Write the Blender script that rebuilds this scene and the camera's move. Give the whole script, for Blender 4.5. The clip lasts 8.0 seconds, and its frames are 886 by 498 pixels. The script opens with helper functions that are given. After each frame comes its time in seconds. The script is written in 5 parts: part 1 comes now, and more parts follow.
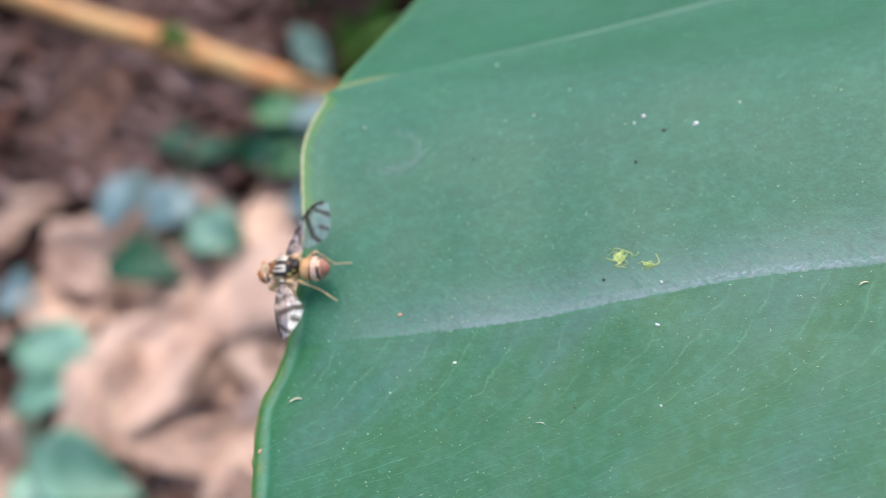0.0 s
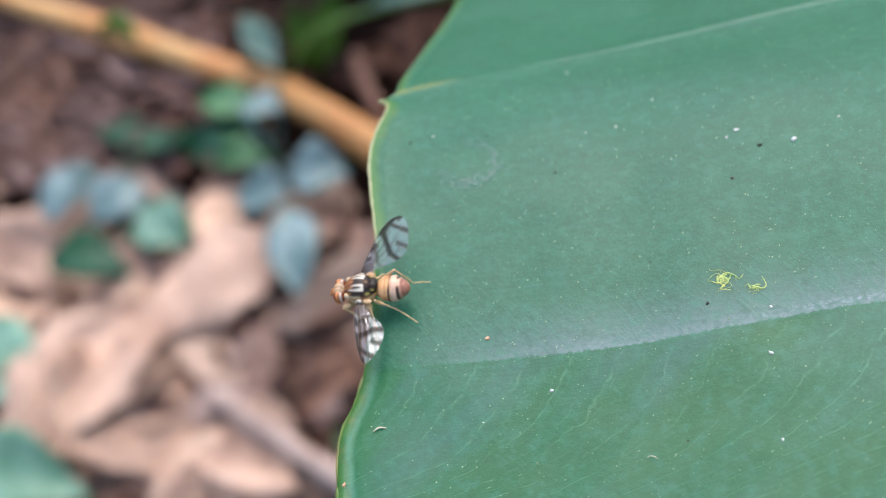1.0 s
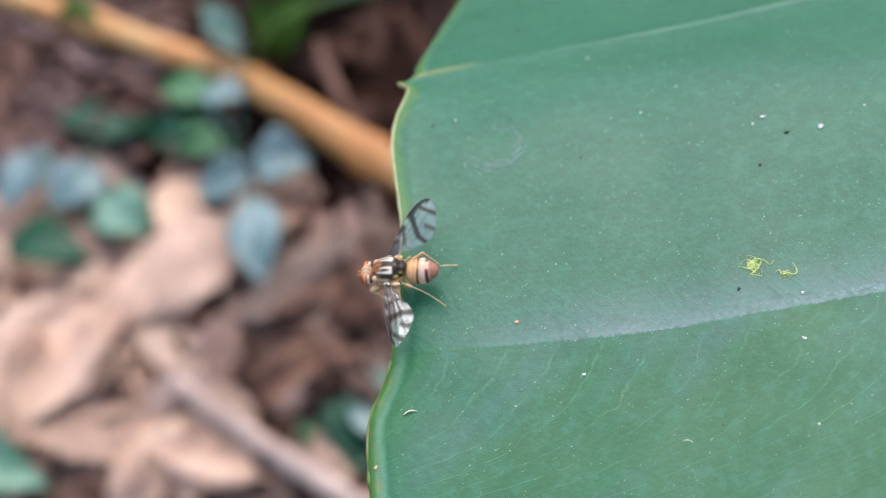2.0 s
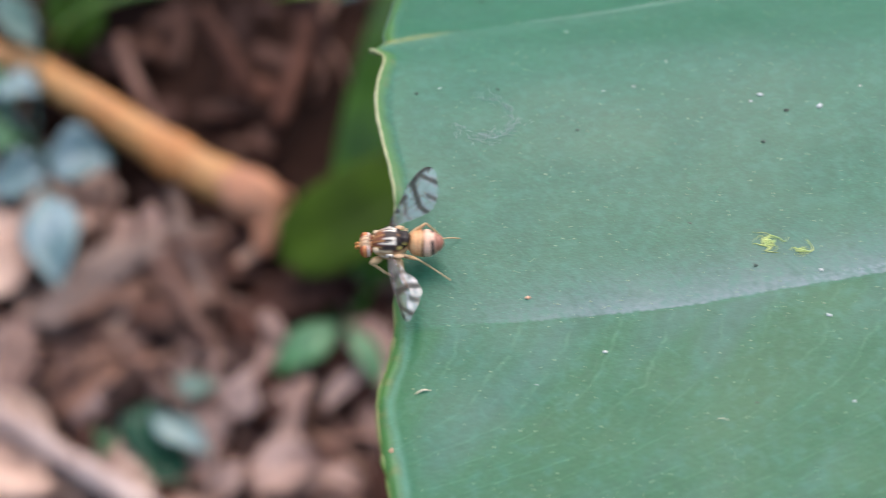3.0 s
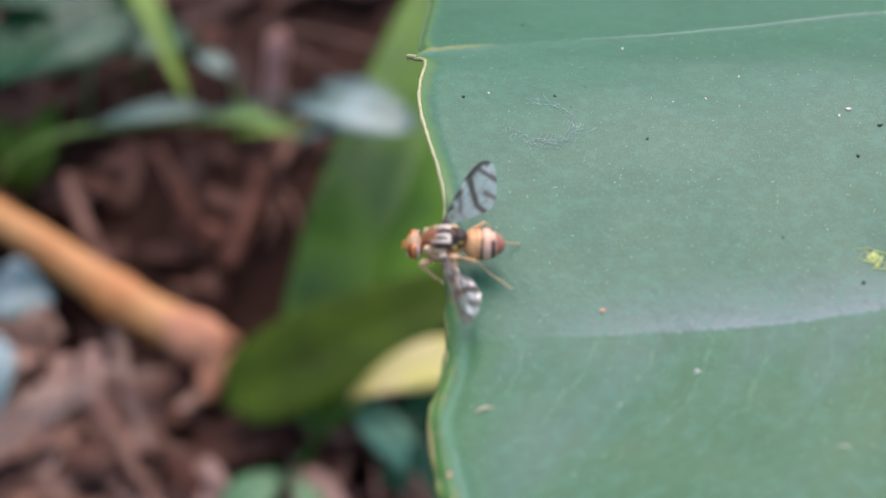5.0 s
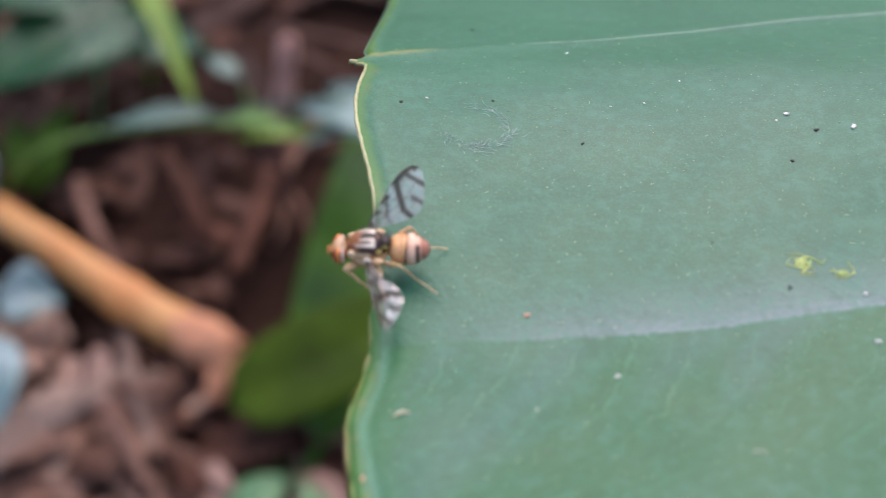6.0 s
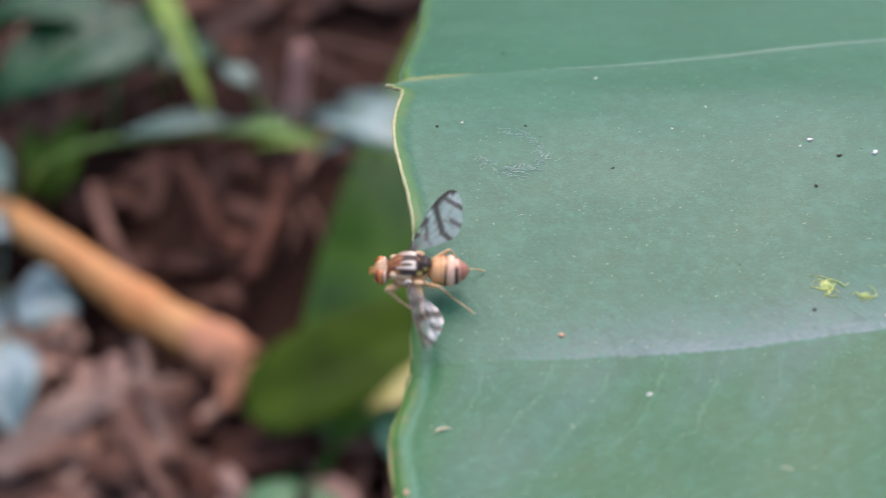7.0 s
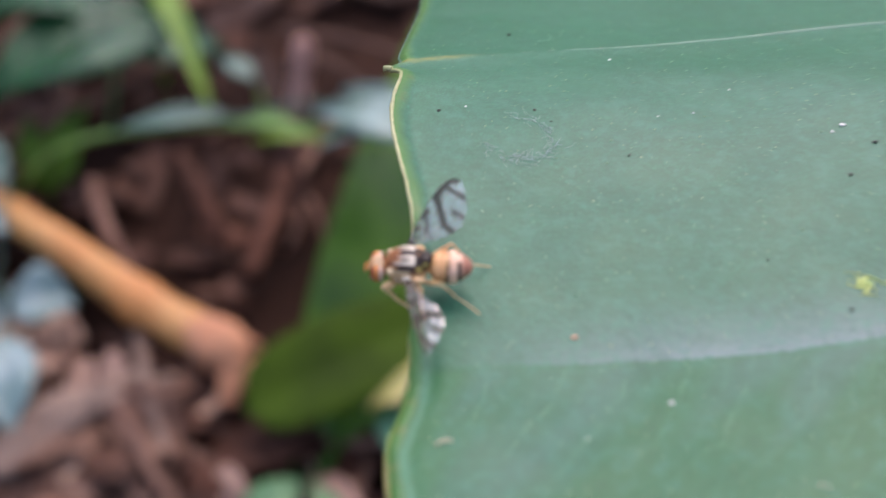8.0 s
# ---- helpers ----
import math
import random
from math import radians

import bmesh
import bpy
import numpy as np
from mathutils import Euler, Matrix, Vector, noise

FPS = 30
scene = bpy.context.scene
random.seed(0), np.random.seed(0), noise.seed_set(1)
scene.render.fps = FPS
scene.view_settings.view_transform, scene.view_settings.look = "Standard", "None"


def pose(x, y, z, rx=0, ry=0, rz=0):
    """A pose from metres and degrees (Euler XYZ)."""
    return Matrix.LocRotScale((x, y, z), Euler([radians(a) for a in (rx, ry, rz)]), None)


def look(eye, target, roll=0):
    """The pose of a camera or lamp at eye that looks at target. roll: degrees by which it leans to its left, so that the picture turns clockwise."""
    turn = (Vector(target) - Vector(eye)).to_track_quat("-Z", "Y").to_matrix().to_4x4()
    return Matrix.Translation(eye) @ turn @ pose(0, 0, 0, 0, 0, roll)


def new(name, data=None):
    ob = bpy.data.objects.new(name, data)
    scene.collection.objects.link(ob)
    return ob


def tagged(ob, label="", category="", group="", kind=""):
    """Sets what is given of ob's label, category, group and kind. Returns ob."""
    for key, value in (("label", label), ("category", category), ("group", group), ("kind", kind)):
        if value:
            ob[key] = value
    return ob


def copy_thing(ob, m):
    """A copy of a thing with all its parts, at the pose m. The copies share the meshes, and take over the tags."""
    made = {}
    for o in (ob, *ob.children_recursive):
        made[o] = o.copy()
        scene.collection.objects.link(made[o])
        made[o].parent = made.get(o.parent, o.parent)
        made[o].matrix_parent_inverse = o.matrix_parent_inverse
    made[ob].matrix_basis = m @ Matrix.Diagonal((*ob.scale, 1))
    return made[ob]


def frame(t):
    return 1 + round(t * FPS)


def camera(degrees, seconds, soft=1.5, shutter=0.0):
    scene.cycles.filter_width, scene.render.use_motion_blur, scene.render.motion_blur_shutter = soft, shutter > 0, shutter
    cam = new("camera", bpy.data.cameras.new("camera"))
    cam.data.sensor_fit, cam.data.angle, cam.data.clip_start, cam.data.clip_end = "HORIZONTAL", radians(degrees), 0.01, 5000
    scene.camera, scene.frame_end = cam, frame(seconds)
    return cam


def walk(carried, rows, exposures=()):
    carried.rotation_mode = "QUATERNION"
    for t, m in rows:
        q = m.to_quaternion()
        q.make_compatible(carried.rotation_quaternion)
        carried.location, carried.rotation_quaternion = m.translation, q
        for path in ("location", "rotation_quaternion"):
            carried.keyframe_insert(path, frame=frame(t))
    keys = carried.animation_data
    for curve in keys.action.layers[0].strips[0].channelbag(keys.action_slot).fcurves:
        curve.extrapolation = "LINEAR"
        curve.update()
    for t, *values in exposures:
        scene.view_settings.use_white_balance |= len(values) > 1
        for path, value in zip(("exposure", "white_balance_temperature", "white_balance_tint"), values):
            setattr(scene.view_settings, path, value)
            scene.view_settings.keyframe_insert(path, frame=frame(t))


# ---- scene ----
cam = camera(36, 8.0, soft=0.7, shutter=0.5)
cam.data.dof.use_dof = True
cam.data.dof.focus_distance = 0.0955
cam.data.dof.aperture_fstop = 29.0
PATH = [
    (0.0, pose(0.04555, -0.05984, 0.08565, 35.392, 15.886, 5.907)),
    (0.3, pose(0.04166, -0.05912, 0.08533, 35.514, 15.169, 5.263)),
    (0.5, pose(0.03870, -0.05756, 0.08580, 34.885, 14.726, 5.183)),
    (1.0, pose(0.03222, -0.05580, 0.08514, 34.628, 13.065, 4.397)),
    (1.2, pose(0.03044, -0.05538, 0.08518, 34.274, 12.048, 4.034)),
    (2.3, pose(0.02320, -0.05687, 0.08568, 34.101, 9.910, 3.358)),
    (2.5, pose(0.02005, -0.05690, 0.08551, 34.219, 8.128, 2.276)),
    (2.7, pose(0.01593, -0.05553, 0.08443, 33.979, 5.141, 0.457)),
    (2.9, pose(0.01034, -0.05554, 0.08218, 33.809, 2.570, -0.853)),
    (3.0, pose(0.00843, -0.05614, 0.08109, 34.164, 2.369, -0.988)),
    (3.2, pose(0.00490, -0.05641, 0.07912, 36.398, 1.142, -1.171)),
    (3.3, pose(0.00455, -0.05745, 0.07772, 37.818, 0.765, -0.986)),
    (3.5, pose(0.00232, -0.05908, 0.07348, 38.869, 1.101, -0.852)),
    (3.7, pose(0.00105, -0.05898, 0.07162, 39.402, 0.729, -1.022)),
    (4.0, pose(0.00076, -0.06058, 0.07214, 40.356, 0.472, -1.040)),
    (4.2, pose(0.00058, -0.06094, 0.06965, 40.800, 0.274, -1.081)),
    (4.5, pose(0.00040, -0.05992, 0.06681, 41.003, -0.144, -1.270)),
    (4.7, pose(0.00052, -0.05843, 0.06552, 41.300, -0.163, -1.144)),
    (5.0, pose(0.00022, -0.05658, 0.06335, 41.595, -0.886, -1.281)),
    (5.2, pose(0.00064, -0.05603, 0.06343, 41.682, -0.137, -1.075)),
    (6.3, pose(0.00693, -0.05746, 0.06387, 41.745, -0.282, -0.534)),
    (6.5, pose(0.00685, -0.05839, 0.06463, 42.214, -0.128, -0.558)),
    (6.8, pose(0.00519, -0.06066, 0.06688, 43.100, 0.059, -1.053)),
    (7.0, pose(0.00411, -0.05818, 0.06680, 41.940, -0.166, -0.244)),
    (7.2, pose(0.00290, -0.05754, 0.06590, 41.648, -0.424, -0.282)),
    (7.3, pose(0.00322, -0.05695, 0.06556, 41.689, -0.020, -0.394)),
    (7.5, pose(0.00352, -0.05606, 0.06505, 41.788, -0.142, -0.207)),
    (7.8, pose(0.00361, -0.05688, 0.06441, 42.330, -0.633, -0.666)),
    (8.0, pose(0.00423, -0.05329, 0.06122, 41.755, -0.094, -0.123)),
]
walk(cam, PATH, [(0.0, 1.25, 6500, 10), (2.6, 1.25, 6500, 10), (3.6, 1.22, 6750, 20), (8.0, 1.22, 6750, 22)])

# ---- world and light ----
SUN_ELEVATION, SUN_TURN = radians(56), radians(14)
world = bpy.data.worlds.new("sky")
scene.world = world
world.use_nodes = True
wn = world.node_tree
sky = wn.nodes.new("ShaderNodeTexSky")
sky.sky_type, sky.sun_disc = "NISHITA", False
sky.sun_elevation, sky.sun_rotation = SUN_ELEVATION, SUN_TURN
sky.air_density, sky.dust_density, sky.ozone_density = 1.0, 2.2, 1.0
wn.links.new(sky.outputs[0], wn.nodes["Background"].inputs[0])
wn.nodes["Background"].inputs[1].default_value = 0.14
sun = new("sun", bpy.data.lights.new("sun", "SUN"))
sun.data.energy, sun.data.angle, sun.data.color = 1.0, radians(66), (0.95, 0.98, 1.0)
toward = Vector((math.sin(SUN_TURN) * math.cos(SUN_ELEVATION), math.cos(SUN_TURN) * math.cos(SUN_ELEVATION), math.sin(SUN_ELEVATION)))
sun.matrix_world = look(toward * 3, (0, 0, 0))

MM = 0.001
GROUND = -0.400


# ---- materials ----
def nodes_of(name):
    m = bpy.data.materials.new(name)
    m.use_nodes = True
    t = m.node_tree
    return m, t, t.nodes["Principled BSDF"]


def put(t, kind, **values):
    n = t.nodes.new(kind)
    for key, v in values.items():
        n.inputs[key.replace("_", " ")].default_value = v
    return n


def calc(t, op, a, b=None):
    n = t.nodes.new("ShaderNodeMath")
    n.operation = op
    for i, v in enumerate((a, b)):
        if v is None:
            continue
        if isinstance(v, (int, float)):
            n.inputs[i].default_value = v
        else:
            t.links.new(v, n.inputs[i])
    return n.outputs[0]


def mixed(t, fac, a, b, blend="MIX"):
    n = t.nodes.new("ShaderNodeMix")
    n.data_type, n.blend_type = "RGBA", blend
    for i, v in ((0, fac), (6, a), (7, b)):
        if isinstance(v, (int, float)):
            n.inputs[i].default_value = v
        elif isinstance(v, tuple):
            n.inputs[i].default_value = (*v, 1) if len(v) == 3 else v
        else:
            t.links.new(v, n.inputs[i])
    return n.outputs[2]


def ramp(t, src, lo, hi):
    n = t.nodes.new("ShaderNodeMapRange")
    n.inputs[1].default_value, n.inputs[2].default_value = lo, hi
    t.links.new(src, n.inputs[0])
    return n.outputs[0]


def noise_of(t, scale, detail=4.0, coords=None):
    n = put(t, "ShaderNodeTexNoise", Scale=scale, Detail=detail)
    if coords is None:
        coords = t.nodes.new("ShaderNodeTexCoord").outputs["Object"]
    t.links.new(coords, n.inputs["Vector"])
    return n.outputs[0]


def bumped(t, bsdf, height, strength, distance):
    b = put(t, "ShaderNodeBump", Strength=strength, Distance=distance)
    t.links.new(height, b.inputs["Height"])
    t.links.new(b.outputs[0], bsdf.inputs["Normal"])


def surface(name, a, b, rough=0.6, coarse=60.0, fine=600.0, bump=0.3, depth=0.001, vary=0.0, spec=0.5, see=0.0):
    """A two-scale mottled surface; vary: how far single objects differ in lightness; see: light that passes through."""
    m, t, p = nodes_of(name)
    big, small = noise_of(t, coarse), noise_of(t, fine, 6.0)
    col = mixed(t, ramp(t, big, 0.35, 0.65), a, b)
    col = mixed(t, calc(t, "MULTIPLY", ramp(t, small, 0.45, 0.75), 0.45), col, tuple(c * 0.45 for c in a))
    if vary:
        rnd = t.nodes.new("ShaderNodeObjectInfo").outputs["Random"]
        hsv = t.nodes.new("ShaderNodeHueSaturation")
        t.links.new(col, hsv.inputs["Color"])
        t.links.new(calc(t, "ADD", calc(t, "MULTIPLY", rnd, vary), 1 - vary / 2), hsv.inputs["Value"])
        col = hsv.outputs[0]
    t.links.new(col, p.inputs["Base Color"])
    t.links.new(calc(t, "ADD", calc(t, "MULTIPLY", small, 0.25), rough - 0.12), p.inputs["Roughness"])
    p.inputs["Specular IOR Level"].default_value = spec
    bumped(t, p, calc(t, "ADD", big, calc(t, "MULTIPLY", small, 0.5)), bump, depth)
    if see:
        tr = t.nodes.new("ShaderNodeBsdfTranslucent")
        t.links.new(col, tr.inputs["Color"])
        mx = t.nodes.new("ShaderNodeMixShader")
        mx.inputs[0].default_value = see
        t.links.new(p.outputs[0], mx.inputs[1])
        t.links.new(tr.outputs[0], mx.inputs[2])
        t.links.new(mx.outputs[0], t.nodes["Material Output"].inputs[0])
    return m


def blade_material():
    """Smooth, waxy green leaf with faint parallel veinlets and a yellowed streak at the notch."""
    m, t, p = nodes_of("waxy_leaf")
    at = t.nodes.new("ShaderNodeAttribute")
    at.attribute_name = "across"
    inn = t.nodes.new("ShaderNodeAttribute")
    inn.attribute_name = "inward"
    yel = t.nodes.new("ShaderNodeAttribute")
    yel.attribute_name = "yellowed"
    big, mid, small = noise_of(t, 45.0), noise_of(t, 260.0, 5.0), noise_of(t, 2600.0, 6.0)
    phase = calc(t, "ADD", calc(t, "MULTIPLY", at.outputs["Fac"], 4300.0), calc(t, "MULTIPLY", mid, 5.0))
    fib = t.nodes.new("ShaderNodeCombineXYZ")
    t.links.new(calc(t, "MULTIPLY", inn.outputs["Fac"], 180.0), fib.inputs[0])
    t.links.new(calc(t, "MULTIPLY", at.outputs["Fac"], 3200.0), fib.inputs[1])
    streak = noise_of(t, 1.0, 6.0, fib.outputs[0])
    lines = calc(t, "POWER", calc(t, "ADD", calc(t, "MULTIPLY", calc(t, "SINE", phase), 0.5), 0.5), 5.0)
    col = mixed(t, ramp(t, big, 0.35, 0.65), (0.0015, 0.078, 0.028), (0.002, 0.094, 0.036))
    col = mixed(t, calc(t, "MULTIPLY", ramp(t, mid, 0.4, 0.7), 0.35), col, (0.003, 0.056, 0.019))
    col = mixed(t, calc(t, "MULTIPLY", lines, 0.02), col, (0.07, 0.19, 0.09))
    col = mixed(t, calc(t, "MULTIPLY", ramp(t, streak, 0.48, 0.72), 0.12), col, (0.006, 0.125, 0.048))
    col = mixed(t, calc(t, "MULTIPLY", ramp(t, small, 0.64, 0.78), 0.4), col, (0.09, 0.24, 0.14))
    grain = noise_of(t, 8000.0, 3.0)
    col = mixed(t, calc(t, "MULTIPLY", ramp(t, grain, 0.52, 0.66), 0.75), col, (0.014, 0.160, 0.072))
    col = mixed(t, calc(t, "MULTIPLY", ramp(t, grain, 0.46, 0.28), 0.6), col, (0.002, 0.045, 0.020))
    # greyish sky sheen above the fold, mixed into the base colour
    sky_sheen = calc(t, "MULTIPLY", ramp(t, at.outputs["Fac"], -0.0006, 0.0012), calc(t, "MULTIPLY", mid, 0.32))
    col = mixed(t, sky_sheen, col, (0.030, 0.115, 0.085))
    # stronger sky sheen along the crease, painted as a ragged grey-lavender band
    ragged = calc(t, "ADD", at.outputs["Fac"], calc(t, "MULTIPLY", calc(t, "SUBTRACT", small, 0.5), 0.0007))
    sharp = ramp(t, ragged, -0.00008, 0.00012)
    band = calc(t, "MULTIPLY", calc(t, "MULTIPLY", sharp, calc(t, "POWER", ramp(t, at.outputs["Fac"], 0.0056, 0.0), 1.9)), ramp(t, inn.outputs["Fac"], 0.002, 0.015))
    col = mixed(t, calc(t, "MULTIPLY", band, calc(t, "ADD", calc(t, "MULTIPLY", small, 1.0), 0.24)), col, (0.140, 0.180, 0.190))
    # thin whitish line within the painted sheen band
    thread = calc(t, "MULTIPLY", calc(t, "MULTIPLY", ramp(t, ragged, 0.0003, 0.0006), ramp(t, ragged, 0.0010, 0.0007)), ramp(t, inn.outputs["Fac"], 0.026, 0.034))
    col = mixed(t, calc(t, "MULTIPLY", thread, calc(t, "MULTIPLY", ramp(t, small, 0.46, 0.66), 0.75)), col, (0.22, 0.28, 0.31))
    # fine slanting creases: one way below the fold, the other way above it
    xyz = t.nodes.new("ShaderNodeSeparateXYZ")
    t.links.new(t.nodes.new("ShaderNodeTexCoord").outputs["Object"], xyz.inputs[0])

    def slanted(lean, wide, lengthwise, detail):
        c = t.nodes.new("ShaderNodeCombineXYZ")
        t.links.new(calc(t, "MULTIPLY", calc(t, "ADD", xyz.outputs[0], calc(t, "MULTIPLY", xyz.outputs[1], lean)), wide), c.inputs[0])
        t.links.new(calc(t, "MULTIPLY", xyz.outputs[1], lengthwise), c.inputs[1])
        return noise_of(t, 1.0, detail, c.outputs[0])

    def ridged(n, power):
        return calc(t, "POWER", calc(t, "SUBTRACT", 1.0, calc(t, "ABSOLUTE", calc(t, "SUBTRACT", calc(t, "MULTIPLY", n, 2.0), 1.0))), power)

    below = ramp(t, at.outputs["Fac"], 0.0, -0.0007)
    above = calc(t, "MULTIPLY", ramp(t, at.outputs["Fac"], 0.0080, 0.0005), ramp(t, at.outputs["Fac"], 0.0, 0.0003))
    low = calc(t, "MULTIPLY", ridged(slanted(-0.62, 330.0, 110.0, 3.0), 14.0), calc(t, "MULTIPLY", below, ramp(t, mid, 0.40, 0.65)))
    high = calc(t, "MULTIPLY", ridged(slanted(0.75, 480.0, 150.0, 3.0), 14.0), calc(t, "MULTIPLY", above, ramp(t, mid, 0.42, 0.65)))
    # less sky is mirrored below the fold: base colour turned greener for that
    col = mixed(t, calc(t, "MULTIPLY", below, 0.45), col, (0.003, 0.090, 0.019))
    vl = t.nodes.new("ShaderNodeAttribute")
    vl.attribute_name = "veinlet"
    waver = calc(t, "ADD", vl.outputs["Fac"], calc(t, "MULTIPLY", calc(t, "SUBTRACT", noise_of(t, 240.0, 4.0), 0.5), 0.0034))

    def veinlets(per_metre, power):
        return calc(t, "POWER", calc(t, "ADD", calc(t, "MULTIPLY", calc(t, "COSINE", calc(t, "MULTIPLY", waver, per_metre * 6.2832)), 0.5), 0.5), power)

    broken = ramp(t, noise_of(t, 800.0, 4.0), 0.36, 0.60)
    nerve = calc(t, "MULTIPLY", calc(t, "ADD", veinlets(270.0, 120.0), calc(t, "MULTIPLY", veinlets(620.0, 70.0), 0.40)), calc(t, "MULTIPLY", broken, below))
    nerve = calc(t, "MULTIPLY", nerve, ramp(t, big, 0.35, 0.55))
    crease = calc(t, "ADD", calc(t, "MULTIPLY", low, 0.45), calc(t, "MULTIPLY", high, 0.7))
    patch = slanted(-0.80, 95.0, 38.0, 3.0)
    # pale patches put blue-grey sky sheen into the base colour; vivid ones lack it
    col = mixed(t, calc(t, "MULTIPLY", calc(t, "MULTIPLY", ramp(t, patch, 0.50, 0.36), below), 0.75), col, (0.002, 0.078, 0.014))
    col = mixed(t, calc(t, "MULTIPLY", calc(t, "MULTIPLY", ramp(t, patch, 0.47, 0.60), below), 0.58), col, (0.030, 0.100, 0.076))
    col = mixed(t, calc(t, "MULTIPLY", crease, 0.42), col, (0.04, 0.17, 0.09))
    col = mixed(t, calc(t, "MULTIPLY", nerve, 0.55), col, (0.085, 0.215, 0.110))
    mottle = noise_of(t, 1100.0, 4.0)
    col = mixed(t, calc(t, "MULTIPLY", ramp(t, mottle, 0.50, 0.68), 0.50), col, (0.026, 0.135, 0.078))
    col = mixed(t, calc(t, "MULTIPLY", ramp(t, mottle, 0.46, 0.28), 0.40), col, (0.001, 0.062, 0.020))
    # the thickened rim: olive, with reddish flecks, a pale crease along it and a deeper green behind
    wander = calc(t, "ADD", inn.outputs["Fac"], calc(t, "MULTIPLY", calc(t, "SUBTRACT", mid, 0.5), 0.0012))
    behind = calc(t, "MULTIPLY", ramp(t, wander, 0.0009, 0.0014), ramp(t, wander, 0.0034, 0.0018))
    col = mixed(t, calc(t, "MULTIPLY", behind, calc(t, "ADD", calc(t, "MULTIPLY", below, 0.32), 0.1)), col, (0.002, 0.105, 0.016))
    pale = calc(t, "MULTIPLY", ramp(t, wander, 0.0007, 0.0010), ramp(t, wander, 0.0015, 0.0011))
    col = mixed(t, calc(t, "MULTIPLY", pale, calc(t, "ADD", calc(t, "MULTIPLY", below, 0.30), 0.03)), col, (0.060, 0.235, 0.135))
    rim = calc(t, "MULTIPLY", ramp(t, wander, 0.0010, 0.0003), 0.75)
    col = mixed(t, rim, col, (0.060, 0.160, 0.018))
    col = mixed(t, calc(t, "MULTIPLY", rim, calc(t, "MULTIPLY", ramp(t, noise_of(t, 700.0, 4.0), 0.56, 0.70), 0.55)), col, (0.17, 0.13, 0.035))
    col = mixed(t, calc(t, "MULTIPLY", yel.outputs["Fac"], ramp(t, mid, 0.25, 0.5)), col, (0.33, 0.28, 0.05))
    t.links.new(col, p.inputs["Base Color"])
    rough = calc(t, "ADD", calc(t, "MULTIPLY", mid, 0.16), calc(t, "ADD", calc(t, "MULTIPLY", ramp(t, big, 0.35, 0.65), 0.10), 0.35))
    t.links.new(rough, p.inputs["Roughness"])
    p.inputs["Specular IOR Level"].default_value = 0.40
    h = calc(t, "ADD", calc(t, "ADD", calc(t, "MULTIPLY", lines, 0.02), calc(t, "MULTIPLY", streak, 0.07)), calc(t, "ADD", calc(t, "MULTIPLY", mid, 0.6), calc(t, "ADD", calc(t, "MULTIPLY", small, 0.25), calc(t, "MULTIPLY", grain, 0.10))))
    h = calc(t, "ADD", h, calc(t, "ADD", calc(t, "ADD", calc(t, "MULTIPLY", crease, 0.36), calc(t, "MULTIPLY", nerve, 0.16)), calc(t, "MULTIPLY", calc(t, "MULTIPLY", calc(t, "SUBTRACT", patch, 0.5), below), 2.2)))
    bumped(t, p, h, 0.45, 0.0003)
    return m


def marked(name, rough, grain=0.25, clear=False, coat=0.0, gleam=0.0):
    """Insect cuticle: its markings are in the mesh's colour attribute; clear: a wing membrane, opaque where it is marked."""
    m, t, p = nodes_of(name)
    a = t.nodes.new("ShaderNodeAttribute")
    a.attribute_name = "markings"
    n = noise_of(t, 9000.0, 5.0)
    col = mixed(t, calc(t, "MULTIPLY", ramp(t, n, 0.4, 0.7), grain), a.outputs["Color"], (0.10, 0.05, 0.03))
    t.links.new(col, p.inputs["Base Color"])
    p.inputs["Roughness"].default_value = rough
    p.inputs["Coat Weight"].default_value = coat
    p.inputs["Specular IOR Level"].default_value = 0.25
    bumped(t, p, n, 0.5, 0.00006)
    if clear:
        p.inputs["Specular IOR Level"].default_value = 0.05
        p.inputs["Roughness"].default_value = 0.7
        t.links.new(a.outputs["Alpha"], p.inputs["Alpha"])
        shine = put(t, "ShaderNodeBsdfAnisotropic", Roughness=0.08)
        shine.inputs["Color"].default_value = (0.92, 0.94, 1.0, 1)
        mx = t.nodes.new("ShaderNodeMixShader")
        t.links.new(calc(t, "MULTIPLY", calc(t, "SUBTRACT", 0.96, a.outputs["Alpha"]), gleam), mx.inputs[0])
        t.links.new(p.outputs[0], mx.inputs[1])
        t.links.new(shine.outputs[0], mx.inputs[2])
        t.links.new(mx.outputs[0], t.nodes["Material Output"].inputs[0])
    return m


LEAF = blade_material()
MARGIN = surface("leaf_margin", (0.38, 0.37, 0.18), (0.22, 0.26, 0.09), 0.5, 120, 1500, 0.2, 0.0002)
LOWMARGIN = surface("rolled_margin", (0.10, 0.185, 0.025), (0.20, 0.17, 0.05), 0.45, 260, 1800, 0.4, 0.0002)
VEIN = surface("leaf_vein", (0.085, 0.165, 0.115), (0.060, 0.140, 0.085), 0.5, 150, 2500, 0.2, 0.0001)
PALEVEIN = surface("pale_leaf_vein", (0.14, 0.24, 0.17), (0.11, 0.20, 0.13), 0.5, 150, 2500, 0.2, 0.0001)
PETIOLE = surface("petiole_green", (0.08, 0.17, 0.04), (0.12, 0.2, 0.05), 0.45, 40, 500, 0.2)
SOIL = surface("forest_soil", (0.017, 0.0078, 0.0053), (0.040, 0.0185, 0.0120), 0.9, 18, 240, 0.9, 0.006, spec=0.08)
